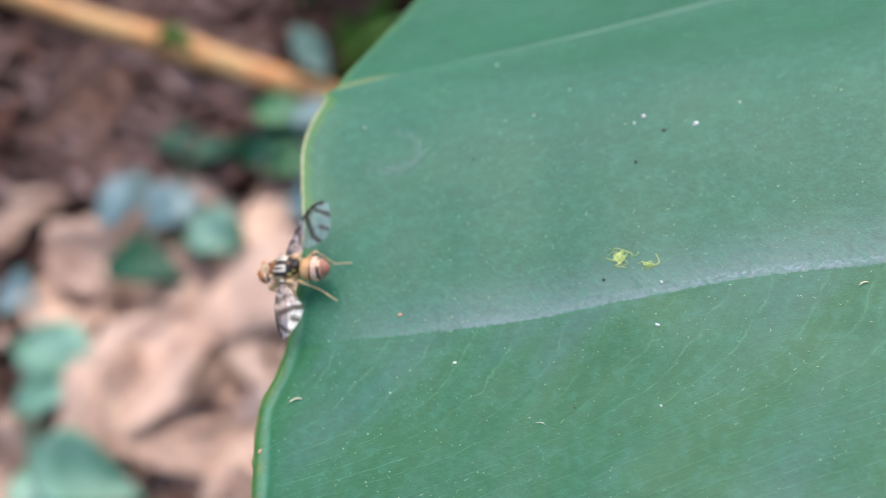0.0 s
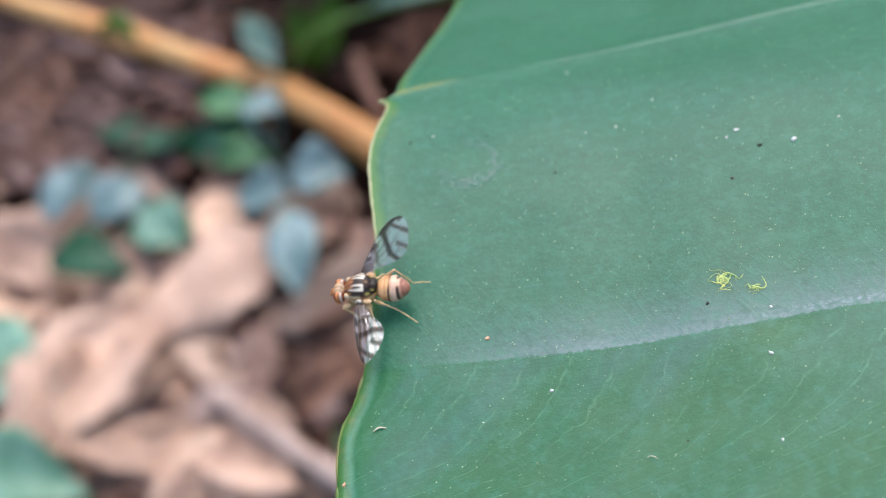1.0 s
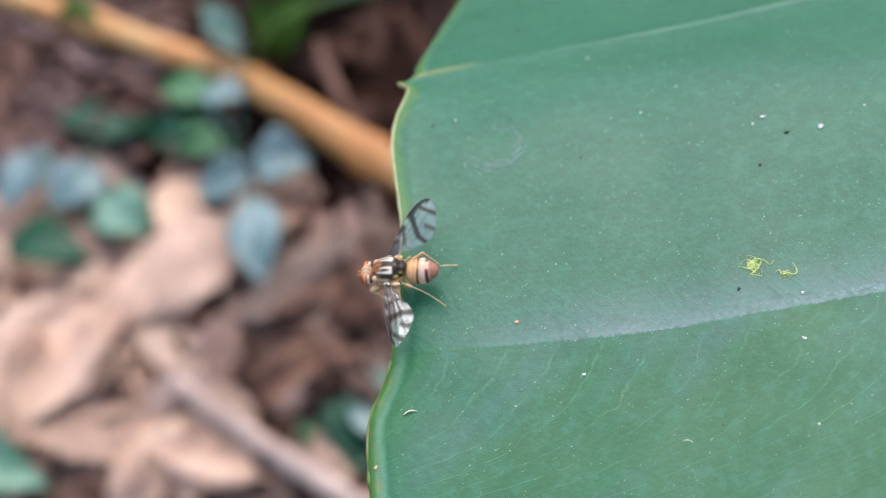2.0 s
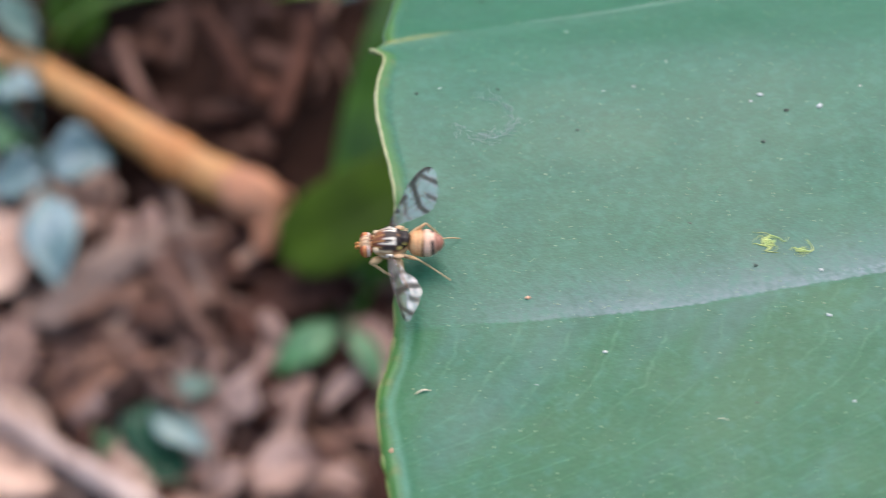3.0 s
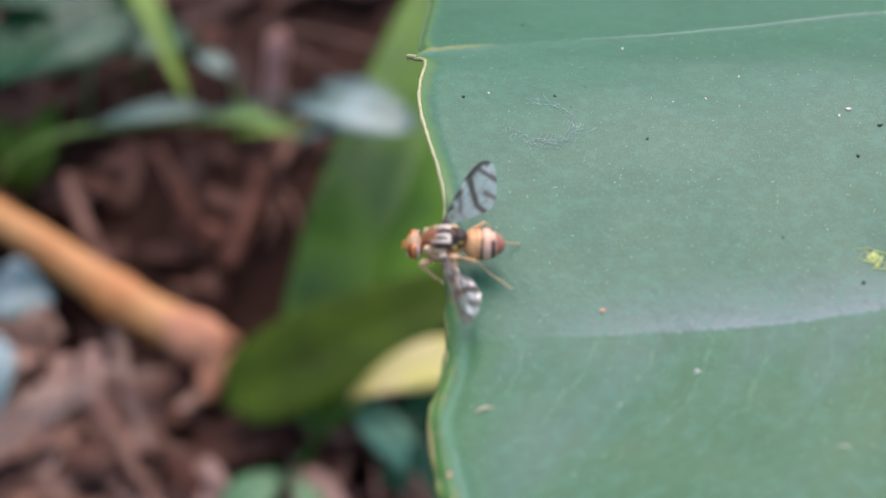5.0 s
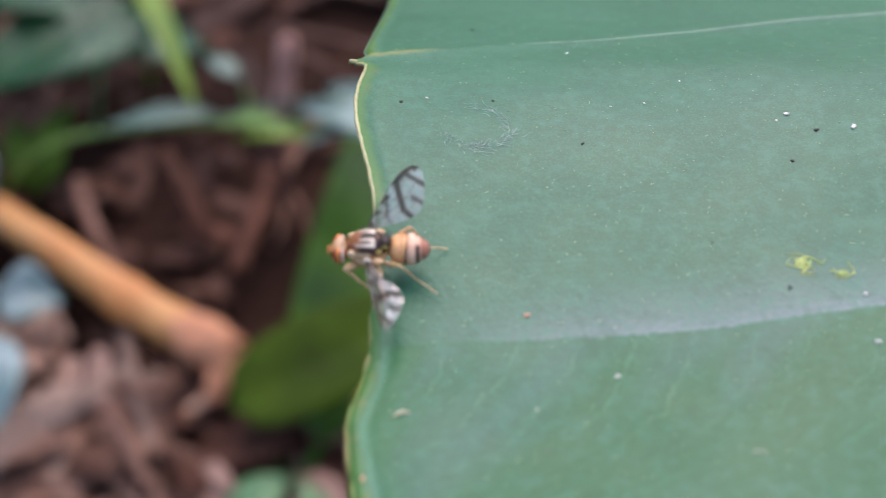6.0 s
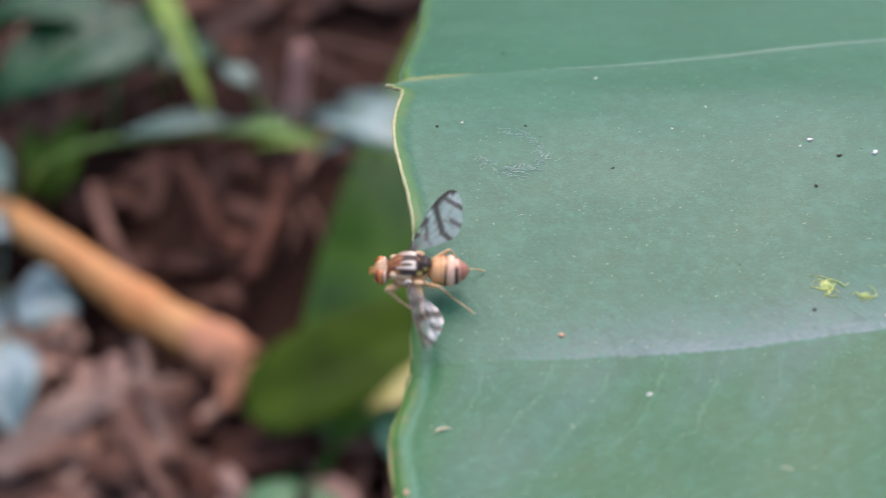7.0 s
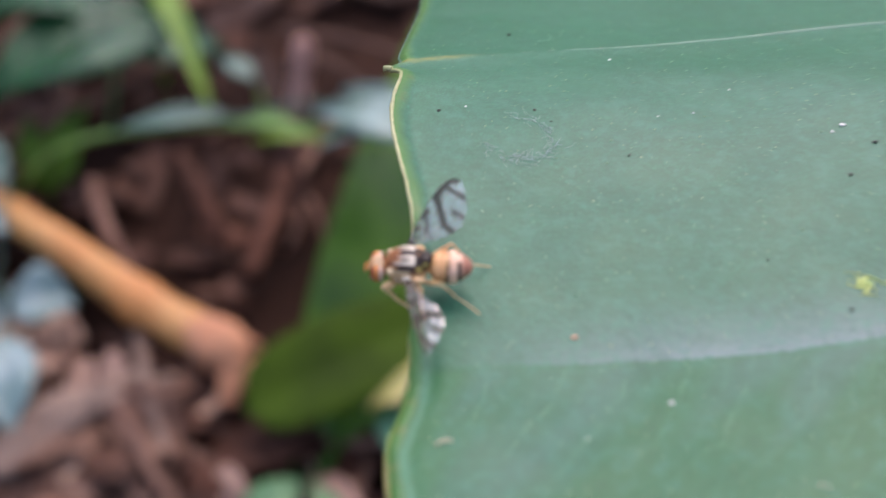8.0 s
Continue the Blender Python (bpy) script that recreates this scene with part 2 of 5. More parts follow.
DEAD = surface("dead_leaf_brown", (0.098, 0.042, 0.027), (0.042, 0.0180, 0.0115), 0.75, 50, 500, 0.5, 0.001, 0.8, 0.10)
TANLEAF = surface("dead_leaf_tan", (0.24, 0.122, 0.078), (0.09, 0.041, 0.026), 0.75, 50, 500, 0.5, 0.001, 0.6, 0.3)


def flake_material(name, colours, bump=0.5, single=False):
    """Litter crumbs that differ in colour from one to the next; single: each crumb is an object."""
    m, t, p = nodes_of(name)
    rnd = t.nodes.new("ShaderNodeObjectInfo").outputs["Random"] if single else t.nodes.new("ShaderNodeNewGeometry").outputs["Random Per Island"]
    cr = t.nodes.new("ShaderNodeValToRGB")
    for i, c in enumerate(colours):
        at = i / (len(colours) - 1)
        e = cr.color_ramp.elements[min(i, 1)] if i < 2 else cr.color_ramp.elements.new(at)
        e.position, e.color = at, (*c, 1)
    t.links.new(rnd, cr.inputs[0])
    big, small = noise_of(t, 160.0), noise_of(t, 900.0, 6.0)
    col = mixed(t, calc(t, "MULTIPLY", ramp(t, big, 0.42, 0.68), 0.55), cr.outputs[0], tuple(c * 0.4 for c in colours[0]))
    t.links.new(col, p.inputs["Base Color"])
    t.links.new(calc(t, "ADD", calc(t, "MULTIPLY", small, 0.3), 0.5), p.inputs["Roughness"])
    p.inputs["Specular IOR Level"].default_value = 0.15
    bumped(t, p, calc(t, "ADD", big, small), bump, 0.001)
    return m


FLAKE = flake_material("litter_crumbs", ((0.020, 0.008, 0.005), (0.100, 0.041, 0.025), (0.030, 0.0115, 0.007), (0.068, 0.032, 0.023), (0.125, 0.056, 0.034)))
BROWNCHIP = flake_material("brown_leaf_fragment", ((0.020, 0.008, 0.005), (0.100, 0.041, 0.025), (0.030, 0.0115, 0.007), (0.068, 0.032, 0.023), (0.125, 0.056, 0.034)), single=True)
FIBRE = flake_material("bark_fibre", ((0.20, 0.115, 0.095), (0.36, 0.23, 0.20), (0.09, 0.045, 0.036), (0.28, 0.16, 0.13)))
PINKCHIP = flake_material("dull_pink_fragment", ((0.27, 0.165, 0.13), (0.36, 0.22, 0.165), (0.14, 0.075, 0.055), (0.31, 0.21, 0.175)), single=True)
PALEFLAKE = flake_material("pale_litter_crumbs", ((0.42, 0.265, 0.195), (0.58, 0.395, 0.29), (0.22, 0.125, 0.09), (0.54, 0.325, 0.22), (0.46, 0.33, 0.27)), single=True)
BROADPALE = surface("broad_dead_leaf", (0.65, 0.425, 0.31), (0.30, 0.172, 0.120), 0.75, 30, 260, 0.9, 0.003, 0.3, 0.3)
DULLPINK = surface("pinkish_dead_leaf", (0.44, 0.285, 0.22), (0.24, 0.14, 0.105), 0.75, 50, 300, 0.8, 0.002, 0.3, 0.3)
PALE = surface("dead_leaf_pale", (0.68, 0.45, 0.32), (0.36, 0.21, 0.145), 0.75, 55, 300, 0.8, 0.002, 0.4, 0.3)
TWIG = surface("twig_bark", (0.235, 0.128, 0.088), (0.11, 0.054, 0.037), 0.85, 60, 700, 0.7, 0.001, 0.7, 0.3)
PALETWIG = surface("weathered_stick", (0.27, 0.18, 0.135), (0.15, 0.09, 0.064), 0.85, 60, 700, 0.6, 0.001)
ASHTWIG = surface("ashy_stick", (0.56, 0.41, 0.34), (0.36, 0.24, 0.19), 0.85, 60, 700, 0.6, 0.001)
PINKTWIG = surface("pinkish_stick", (0.46, 0.25, 0.20), (0.32, 0.16, 0.125), 0.8, 60, 700, 0.5, 0.001)
STALK = surface("dry_stalk", (0.55, 0.205, 0.050), (0.63, 0.34, 0.12), 0.5, 17, 500, 0.5, 0.001)
STALKEND = surface("broken_stalk_end", (0.60, 0.27, 0.14), (0.44, 0.18, 0.09), 0.8, 60, 700, 0.7, 0.001)
BLUEGREEN = surface("bluish_leaf", (0.175, 0.24, 0.24), (0.085, 0.15, 0.135), 0.34, 60, 600, 0.2, 0.0006, 0.2)
SLATE = surface("slate_green_leaf", (0.075, 0.140, 0.105), (0.035, 0.085, 0.055), 0.35, 60, 600, 0.2, 0.0006, 0.2)
MIDGREEN = surface("seedling_green", (0.09, 0.24, 0.08), (0.06, 0.17, 0.07), 0.42, 60, 600, 0.2, 0.0006, 0.2, see=0.2)
# whitish tone of the leaning plant's leaf is sky reflection put into base colour
WHITISH = surface("glossy_pale_leaf", (0.19, 0.275, 0.25), (0.05, 0.11, 0.07), 0.28, 60, 600, 0.2, 0.0006)
DIMSTEM = surface("green_stem_skin", (0.11, 0.22, 0.03), (0.08, 0.17, 0.03), 0.5, 50, 500, 0.2)
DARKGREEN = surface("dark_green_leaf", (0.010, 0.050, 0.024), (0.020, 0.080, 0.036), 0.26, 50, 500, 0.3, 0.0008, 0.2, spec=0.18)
GLOSSDARK = surface("glossy_dark_leaf", (0.004, 0.044, 0.013), (0.011, 0.076, 0.021), 0.22, 30, 200, 0.7, 0.006, 0.2, spec=0.32)
OLIVEGREEN = surface("olive_green_blade", (0.060, 0.130, 0.008), (0.035, 0.080, 0.005), 0.5, 50, 500, 0.2, 0.0006, see=0.2, spec=0.2)
TEALGREEN = surface("teal_green_leaf", (0.24, 0.41, 0.29), (0.11, 0.25, 0.14), 0.35, 70, 500, 0.3, 0.001, 0.3, see=0.15)
TEAL = surface("teal_leaf", (0.105, 0.29, 0.17), (0.06, 0.19, 0.11), 0.4, 50, 500, 0.2, 0.0006, spec=0.3)
# young leaf's lower lobe: the shade on its underside is in this darker olive
SHADEDOLIVE = surface("shaded_olive_leaf", (0.040, 0.074, 0.003), (0.018, 0.034, 0.002), 0.6, 30, 500, 0.2, 0.0006, spec=0.10)
BLADEGREEN = surface("young_leaf_green", (0.098, 0.225, 0.011), (0.019, 0.072, 0.005), 0.32, 17, 500, 0.3, 0.0010, see=0.22, spec=0.26)
LIME = surface("lime_green_stem", (0.17, 0.29, 0.015), (0.12, 0.22, 0.012), 0.5, 50, 500, 0.2, see=0.2)
YELLOW = surface("yellowed_leaf", (0.46, 0.44, 0.070), (0.52, 0.42, 0.22), 0.55, 34, 600, 0.3, see=0.15)
SPECKWHITE = surface("pale_grit", (0.75, 0.72, 0.66), (0.6, 0.55, 0.48), 0.7, 900, 5000, 0.3, 0.0001)
DUST = surface("pale_dust", (0.38, 0.46, 0.26), (0.10, 0.24, 0.12), 0.8, 900, 5000, 0.3, 0.0001)
SPECKDARK = surface("dark_grit", (0.02, 0.018, 0.015), (0.05, 0.04, 0.03), 0.8, 900, 5000, 0.3, 0.0001)
SPECKTAN = surface("tan_husk", (0.80, 0.66, 0.45), (0.66, 0.46, 0.24), 0.7, 900, 5000, 0.3, 0.0001)
SPECKORANGE = surface("orange_scab", (0.72, 0.36, 0.22), (0.60, 0.34, 0.18), 0.7, 900, 5000, 0.3, 0.0001)
THREAD = surface("yellow_thread", (0.54, 0.57, 0.17), (0.32, 0.44, 0.13), 0.6, 900, 5000, 0.3, 0.0001)
SILK = surface("white_silk", (0.48, 0.56, 0.53), (0.34, 0.43, 0.38), 0.5, 900, 5000, 0.3, 0.0001)
ABDOMEN = marked("fly_abdomen", 0.34, 0.26, coat=0.30)
CUTICLE = marked("fly_cuticle", 0.42, 0.22, coat=0.05)
EYE = marked("fly_eye", 0.25, 0.05, coat=0.2)
LEGSKIN = surface("fly_leg", (0.66, 0.44, 0.22), (0.52, 0.31, 0.13), 0.45, 1500, 9000, 0.2, 0.00003)
MEMBRANE = marked("wing_membrane", 0.16, 0.0, True, gleam=0.17)
CLEARMEMBRANE = marked("clear_wing_membrane", 0.16, 0.0, True, gleam=0.15)
WINGVEIN = surface("wing_vein", (0.085, 0.06, 0.045), (0.03, 0.02, 0.014), 0.22, 1500, 9000, 0.2, 0.00003, spec=1.0)
BRISTLE = surface("fly_bristle", (0.02, 0.015, 0.01), (0.03, 0.02, 0.015), 0.5, 1500, 9000, 0.2, 0.00003)


# ---- mesh tools ----
def finish(me, material, smooth=True):
    me.materials.append(material)
    if smooth:
        me.polygons.foreach_set("use_smooth", [True] * len(me.polygons))
    return me


def part(name, bm, material, parent, label="", kind=""):
    bmesh.ops.recalc_face_normals(bm, faces=bm.faces[:])
    me = bpy.data.meshes.new(name)
    bm.to_mesh(me)
    bm.free()
    ob = new(name, finish(me, material))
    ob.parent = parent
    return tagged(ob, label, kind=kind)


def thing(name, label, category, group="", place=(0, 0, 0), kind=""):
    e = new(name)
    e.empty_display_size = 0.005
    e.location = place
    return tagged(e, label, category, group, kind)


def tube(bm, pts, radii, seg=8, caps=True):
    """A swept tube with a radius at each of its points."""
    pts = [Vector(p) for p in pts]
    rings, side = [], None
    for i, p in enumerate(pts):
        d = (pts[min(i + 1, len(pts) - 1)] - pts[max(i - 1, 0)]).normalized()
        if side is None:
            side = d.orthogonal().normalized()
        side = (side - d * side.dot(d)).normalized()
        up = d.cross(side)
        r = radii[i] if isinstance(radii, (list, tuple)) else radii
        rings.append([bm.verts.new(p + r * (math.cos(a) * side + math.sin(a) * up)) for a in [2 * math.pi * k / seg for k in range(seg)]])
    for a, b in zip(rings, rings[1:]):
        for k in range(seg):
            bm.faces.new((a[k], a[(k + 1) % seg], b[(k + 1) % seg], b[k]))
    if caps:
        bm.faces.new(rings[0][::-1])
        bm.faces.new(rings[-1])
    return bm


def curve_points(pts, n):
    """A smooth run of n points through the given ones."""
    pts = [Vector(p) for p in pts]
    ext = [2 * pts[0] - pts[1]] + pts + [2 * pts[-1] - pts[-2]]
    out = []
    for j in range(n):
        u = j / (n - 1) * (len(pts) - 1)
        i = min(int(u), len(pts) - 2)
        f = u - i
        a, b, c, d = ext[i:i + 4]
        out.append(0.5 * ((2 * b) + (c - a) * f + (2 * a - 5 * b + 4 * c - d) * f * f + (3 * b - a - 3 * c + d) * f ** 3))
    return out


def small_blade(bm, base, tip, width, fold=0.25, droop=0.12, shape=0.45, roll=0.0, wave=0.0, thick=0.0005, nu=14, nv=8, phase=0.0, blunt=0.75):
    """A leaf blade from base to tip: folded along its midrib, drooping, with a wavy edge and some thickness."""
    base, tip = Vector(base), Vector(tip)
    d = tip - base
    length = d.length
    d.normalize()
    side = d.cross(Vector((0, 0, 1)))
    side = side.normalized() if side.length > 1e-4 else Vector((1, 0, 0))
    up = side.cross(d)
    c, s = math.cos(roll), math.sin(roll)
    side, up = c * side + s * up, c * up - s * side
    layers = []
    for off in (0, -thick):
        grid = []
        for i in range(nu + 1):
            u = i / nu
            w = width / 2 * (math.sin(math.pi * min(1, max(0, u ** (0.7 + 0.6 * (shape - 0.3)))))) ** blunt + width * 0.012
            row = []
            for j in range(nv + 1):
                v = 2 * j / nv - 1
                h = fold * abs(v) * w - droop * length * (u ** 2) + 4 * 0.06 * length * u * (1 - u) + wave * width * math.sin(5 * u + 3 * v + phase) * abs(v)
                row.append(bm.verts.new(base + d * (u * length) + side * (v * w) + up * (h + off)))
            grid.append(row)
        layers.append(grid)
    for k, grid in enumerate(layers):
        for i in range(nu):
            for j in range(nv):
                q = (grid[i][j], grid[i + 1][j], grid[i + 1][j + 1], grid[i][j + 1])
                bm.faces.new(q if k else q[::-1])
    a, b = layers
    for i in range(nu):
        for j in (0, nv):
            bm.faces.new((a[i][j], a[i + 1][j], b[i + 1][j], b[i][j]))
    for j in range(nv):
        for i in (0, nu):
            bm.faces.new((a[i][j], a[i][j + 1], b[i][j + 1], b[i][j]))
    return bm


def shell(bm, centre, radii, seg=32, rings=20, bend=None):
    """An ellipsoid along x; bend(u, p) may reshape it, u from 0 at the back to 1 at the front."""
    cx, cy, cz = centre
    grid = []
    for i in range(rings + 1):
        a = math.pi * i / rings
        row = []
        for k in range(seg):
            b = 2 * math.pi * k / seg
            p = Vector((-math.cos(a) * radii[0], math.sin(a) * math.cos(b) * radii[1], math.sin(a) * math.sin(b) * radii[2]))
            if bend:
                p = bend(i / rings, p)
            row.append(bm.verts.new((p + Vector(centre)) * MM))
            if i in (0, rings):
                break
        grid.append(row)
    for i in range(rings):
        a, b = grid[i], grid[i + 1]
        for k in range(seg):
            n = (k + 1) % seg
            if len(a) == 1:
                bm.faces.new((a[0], b[n], b[k]))
            elif len(b) == 1:
                bm.faces.new((a[k], a[n], b[0]))
            else:
                bm.faces.new((a[k], a[n], b[n], b[k]))
    return bm


def paint(ob, rule):
    """Writes rule(x, y, z in millimetres) -> r, g, b, a as the mesh's natural markings."""
    me = ob.data
    att = me.color_attributes.new("markings", "FLOAT_COLOR", "POINT")
    vals = []
    for v in me.vertices:
        vals.extend(rule(*(v.co / MM)))
    att.data.foreach_set("color", vals)
    return ob


def step(x, at, soft):
    return 1 / (1 + math.exp(max(-40, min(40, -(x - at) / soft))))


def blend(a, b, f):
    return tuple(p + (q - p) * f for p, q in zip(a, b))


# ---- ground ----
def ground_height(x, y):
    near = math.exp(-((x + 0.15) ** 2 + (y - 0.3) ** 2) / 1.2)
    return GROUND + near * (0.006 * noise.noise(Vector((x * 9, y * 9, 3))) + 0.004 * noise.noise(Vector((x * 30, y * 30, 7))))


def build_ground():
    def steps(lo, hi, n):
        mid = [lo + (hi - lo) * i / n for i in range(n + 1)]
        far = [0.15 * 1.9 ** k for k in range(1, 13)]
        return [lo - f for f in far[::-1]] + mid + [hi + f for f in far]
    xs, ys = steps(-0.9, 0.7, 130), steps(-0.5, 1.1, 130)
    verts = [(x, y, ground_height(x, y) - 0.004) for y in ys for x in xs]
    n = len(xs)
    faces = [(j * n + i, j * n + i + 1, (j + 1) * n + i + 1, (j + 1) * n + i) for j in range(len(ys) - 1) for i in range(n - 1)]
    me = bpy.data.meshes.new("ground")
    me.from_pydata(verts, [], faces)
    tagged(new("ground", finish(me, SOIL)), "dark brown forest soil under leaf litter", "ground", kind="structure")


build_ground()


# ---- the broad leaf on which the fly sits ----
MIDRIB = 110.0


def soft_plus(x, w):
    return w * math.log1p(math.exp(max(-30, min(30, x / w))))


def vein_y(k, x):
    slope = 0.02 + 0.235 * max(0.0, min(1.0, k)) - 0.02 * abs(k - 0.5)
    if k == 0:
        return -7.6 + 0.165 * soft_plus(min(x, 80) - 20.0, 6.0) - 0.150 * soft_plus(min(x, 80) - 39.0, 1.5)
    return -8.2 + 29.6 * k + slope * x + 0.00046 * min(x, 80) ** 2


def outline(y):
    """Distance of the margin from the midrib, in millimetres."""
    u = min(1.0, abs((y - 20) / 175))
    return 110.0 * max(0.0, 1 - u ** 3.2) ** 0.6


def margin_x(y):
    x = MIDRIB - outline(y)
    if -60 < y < 75:
        wave = 2.4 - 1.3 * math.exp(-((y - 13.0) / 6.0) ** 2) - 1.33 * math.exp(-((y + 13.6) / (3.4 if y > -13.6 else 8.0)) ** 2)
        wave += 0.06 * noise.noise(Vector((y * 0.9, 6.2, 0)))
        past = 1.1 + 0.07 * max(0.0, y - 21) if y < 41 else 2.5
        x += (wave + (past - wave) * step(y, 19.0, 0.7)) * min(1, (y + 60) / 30, (75 - y) / 15)
        x += 0.28 * math.exp(-((y - 3.2) / 2.6) ** 2)
        x += 0.35 * math.exp(-((y - 22.0) / 0.9) ** 2) - 0.80 * math.exp(-((y - 20.4) / 0.55) ** 2)
    return x


def leaf_z(x, y, inward=9.0):
    s = y - vein_y(0, min(x, 60))
    z = -0.53 * soft_plus(y - 16.2, 3.0) + 0.75 * step(x, 27.0, 2.5)
    z += 0.06 * soft_plus(-s - 0.3, 0.5) * (1 - step(-y, 40, 6)) + 2.5 * step(-y, 40, 6) - 0.15 * soft_plus(-60 - y, 5)
    z += 0.30 - 0.30 * (1 - math.exp(-max(0, s) / 1.7)) * min(1.0, x / 14)
    # soft slanting folds below the crease
    z += 0.06 * noise.noise(Vector(((x - y) / 2.6, (x + y) / 17, 8.1))) * min(1.0, max(0.0, -s - 0.2) / 2.0)
    s1 = y - vein_y(1, min(x, 60))
    z += 0.30 * math.exp(-abs(s1) / 1.5)
    z += 0.9 * (noise.noise(Vector((x / 26, y / 19, 0.3))) - noise.noise(Vector((0.4, 0, 0.3)))) * 0.55
    z += 0.16 * noise.noise(Vector((x / 6, y / 5, 4.3)))
    # the rolled rim with its groove; above the fly the margin curls up
    upper = step(y, 3.0, 1.1) * step(19.5 - y, 0, 0.8)
    rim = math.exp(-((inward - 0.55) / 0.34) ** 2) - 0.75 * math.exp(-((inward - 1.25) / 0.34) ** 2)
    z += (0.09 * rim - 0.30 * max(0, 1 - inward / 0.6) ** 2) * (1 - upper)
    z += (1.0 * math.exp(-inward / 1.3) + 0.04 * rim) * upper
    z -= 0.5 * math.exp(-((x - MIDRIB) / 4) ** 2)
    return z


def veinlet_root(x, depth):
    """Where the veinlet through a point, that far below the crease, leaves it; the veinlets start steep and flatten out."""
    lo, hi = 0.0, 90.0
    for _ in range(22):
        d = (lo + hi) / 2
        if 7.5 * (1 - math.exp(-d / 3.0)) + 0.29 * d < depth:
            lo = d
        else:
            hi = d
    return x + lo


def build_broad_leaf():
    leaf = thing("broad_leaf", "large waxy green leaf with side veins and a notched margin", "leaf", place=(MIDRIB * MM, -0.155, leaf_z(MIDRIB, -155) * MM))
    o = leaf.location
    ys = [-155 + 6 * i for i in range(22)] + [-24 + 0.45 * i for i in range(27)] + [-11.85 + 0.22 * i for i in range(54)] + [0.03 + 0.45 * i for i in range(137)] + [62 + 6 * i for i in range(23)]
    ys = [y for y in ys if y < 194.5] + [194.6]
    cols = [0, 0.12, 0.28, 0.45, 0.65, 0.85, 1.05, 1.25, 1.5, 1.75, 2.0, 2.3] + [2.7 + 0.65 * i for i in range(78)] + [53.5 + 4 * i for i in range(14)]
    verts, across, inward, yellowed, veinlet, thick = [], [], [], [], [], 0.45
    fr = [c / 110 for c in cols if c < 109] + [1.0]
    row_fr = [(0, f) for f in fr] + [(1, f) for f in fr[-2::-4]] + ([(1, 0.0)] if (len(fr) - 2) % 4 else [])
    n = len(row_fr)
    for layer in (0, 1):
        for y in ys:
            xl, w = margin_x(y), outline(y)
            span = max(0.4, MIDRIB - xl)
            for other, f in row_fr:
                d = f * span
                x = xl + d if not other else 2 * MIDRIB - (xl + d)
                z = leaf_z(x, y, d) - layer * thick * min(1, 0.35 + d)
                verts.append((x * MM - o.x, y * MM - o.y, z * MM - o.z))
                up = min(1.0, max(0.0, (y - vein_y(0, min(x, 60)) - 1.5) / 30))
                s = y - (1 - up) * vein_y(0, min(x, 60)) - up * (vein_y(1, min(x, 60)) - 29.6)
                across.append((s - 0.22 * x * min(1.0, max(0.0, -s / 7))) * MM)
                inward.append(d * MM)
                veinlet.append(veinlet_root(x, max(0.0, -s)) * MM)
                q = (y - 21.5 - 0.30 * (x - 1.6)) / 0.27
                yellowed.append(math.exp(-q * q) * 0.5 * step(7.2 - x, 1, 0.5) if not other else 0.0)
    rows = len(ys)
    faces = []
    for layer in (0, 1):
        for j in range(rows - 1):
            for i in range(n - 1):
                a = layer * rows * n + j * n + i
                q = (a, a + 1, a + n + 1, a + n)
                faces.append(q if not layer else q[::-1])
    low = rows * n
    for j in range(rows - 1):
        for i in (0, n - 1):
            a = j * n + i
            faces.append((a, a + n, a + n + low, a + low))
    for j in (0, rows - 1):
        for i in range(n - 1):
            a = j * n + i
            faces.append((a, a + 1, a + 1 + low, a + low))
    me = bpy.data.meshes.new("blade")
    me.from_pydata(verts, [], faces)
    for key, vals in (("across", across), ("inward", inward), ("yellowed", yellowed), ("veinlet", veinlet)):
        me.attributes.new(key, "FLOAT", "POINT").data.foreach_set("value", vals)
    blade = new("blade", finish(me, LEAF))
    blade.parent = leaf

    def local(x, y, lift=0.0, inward=9.0):
        return Vector((x * MM, y * MM, (leaf_z(x, y, inward) + lift) * MM)) - o

    # the corky margin, in two runs with the curled point of the notch between them
    bm = bmesh.new()
    ym = [-2.8 + 0.4 * i for i in range(58)]
    tube(bm, [local(margin_x(y), y, -0.12, 0.0) for y in ym], [(0.14 + 0.06 * noise.noise(Vector((y * 1.6, 0, 0))) - 0.10 * step(-1.2 - y, 0, 0.6)) * MM for y in ym], 8)
    part("margin", bm, MARGIN, leaf, "pale yellow corky leaf margin")
    bm = bmesh.new()
    ym = [-60 + 0.35 * i for i in range(160)]
    tube(bm, [local(margin_x(y) + 0.10 + 0.12 * noise.noise(Vector((y * 0.5, 3, 0))), y, -0.16, 0.0) for y in ym], [(0.24 + 0.11 * noise.noise(Vector((y * 1.1, 5, 0)))) * min(1.0, 0.15 + 0.2 * (159 - i)) * MM for i, y in enumerate(ym)], 8)
    part("margin", bm, LOWMARGIN, leaf, "thick rolled yellow-green leaf margin")
    bm = bmesh.new()
    x0 = margin_x(20.4)
    hook = curve_points([local(x0 + 0.5, 20.0, 0, 0), local(x0, 20.4, 0.05, 0), local(x0 - 0.03, 20.5, 0.0, 0), local(x0 - 0.06, 20.42, -0.12, 0), local(x0 - 0.05, 20.3, -0.22, 0)], 14)
    tube(bm, hook, [0.2 * MM, 0.2 * MM] + [(0.19 - 0.009 * i) * MM for i in range(12)], 8)
    part("curled_point", bm, MARGIN, leaf, "small dry hook at the notch")
    bm = bmesh.new()
    ym = [21 + 0.8 * i for i in range(70)]
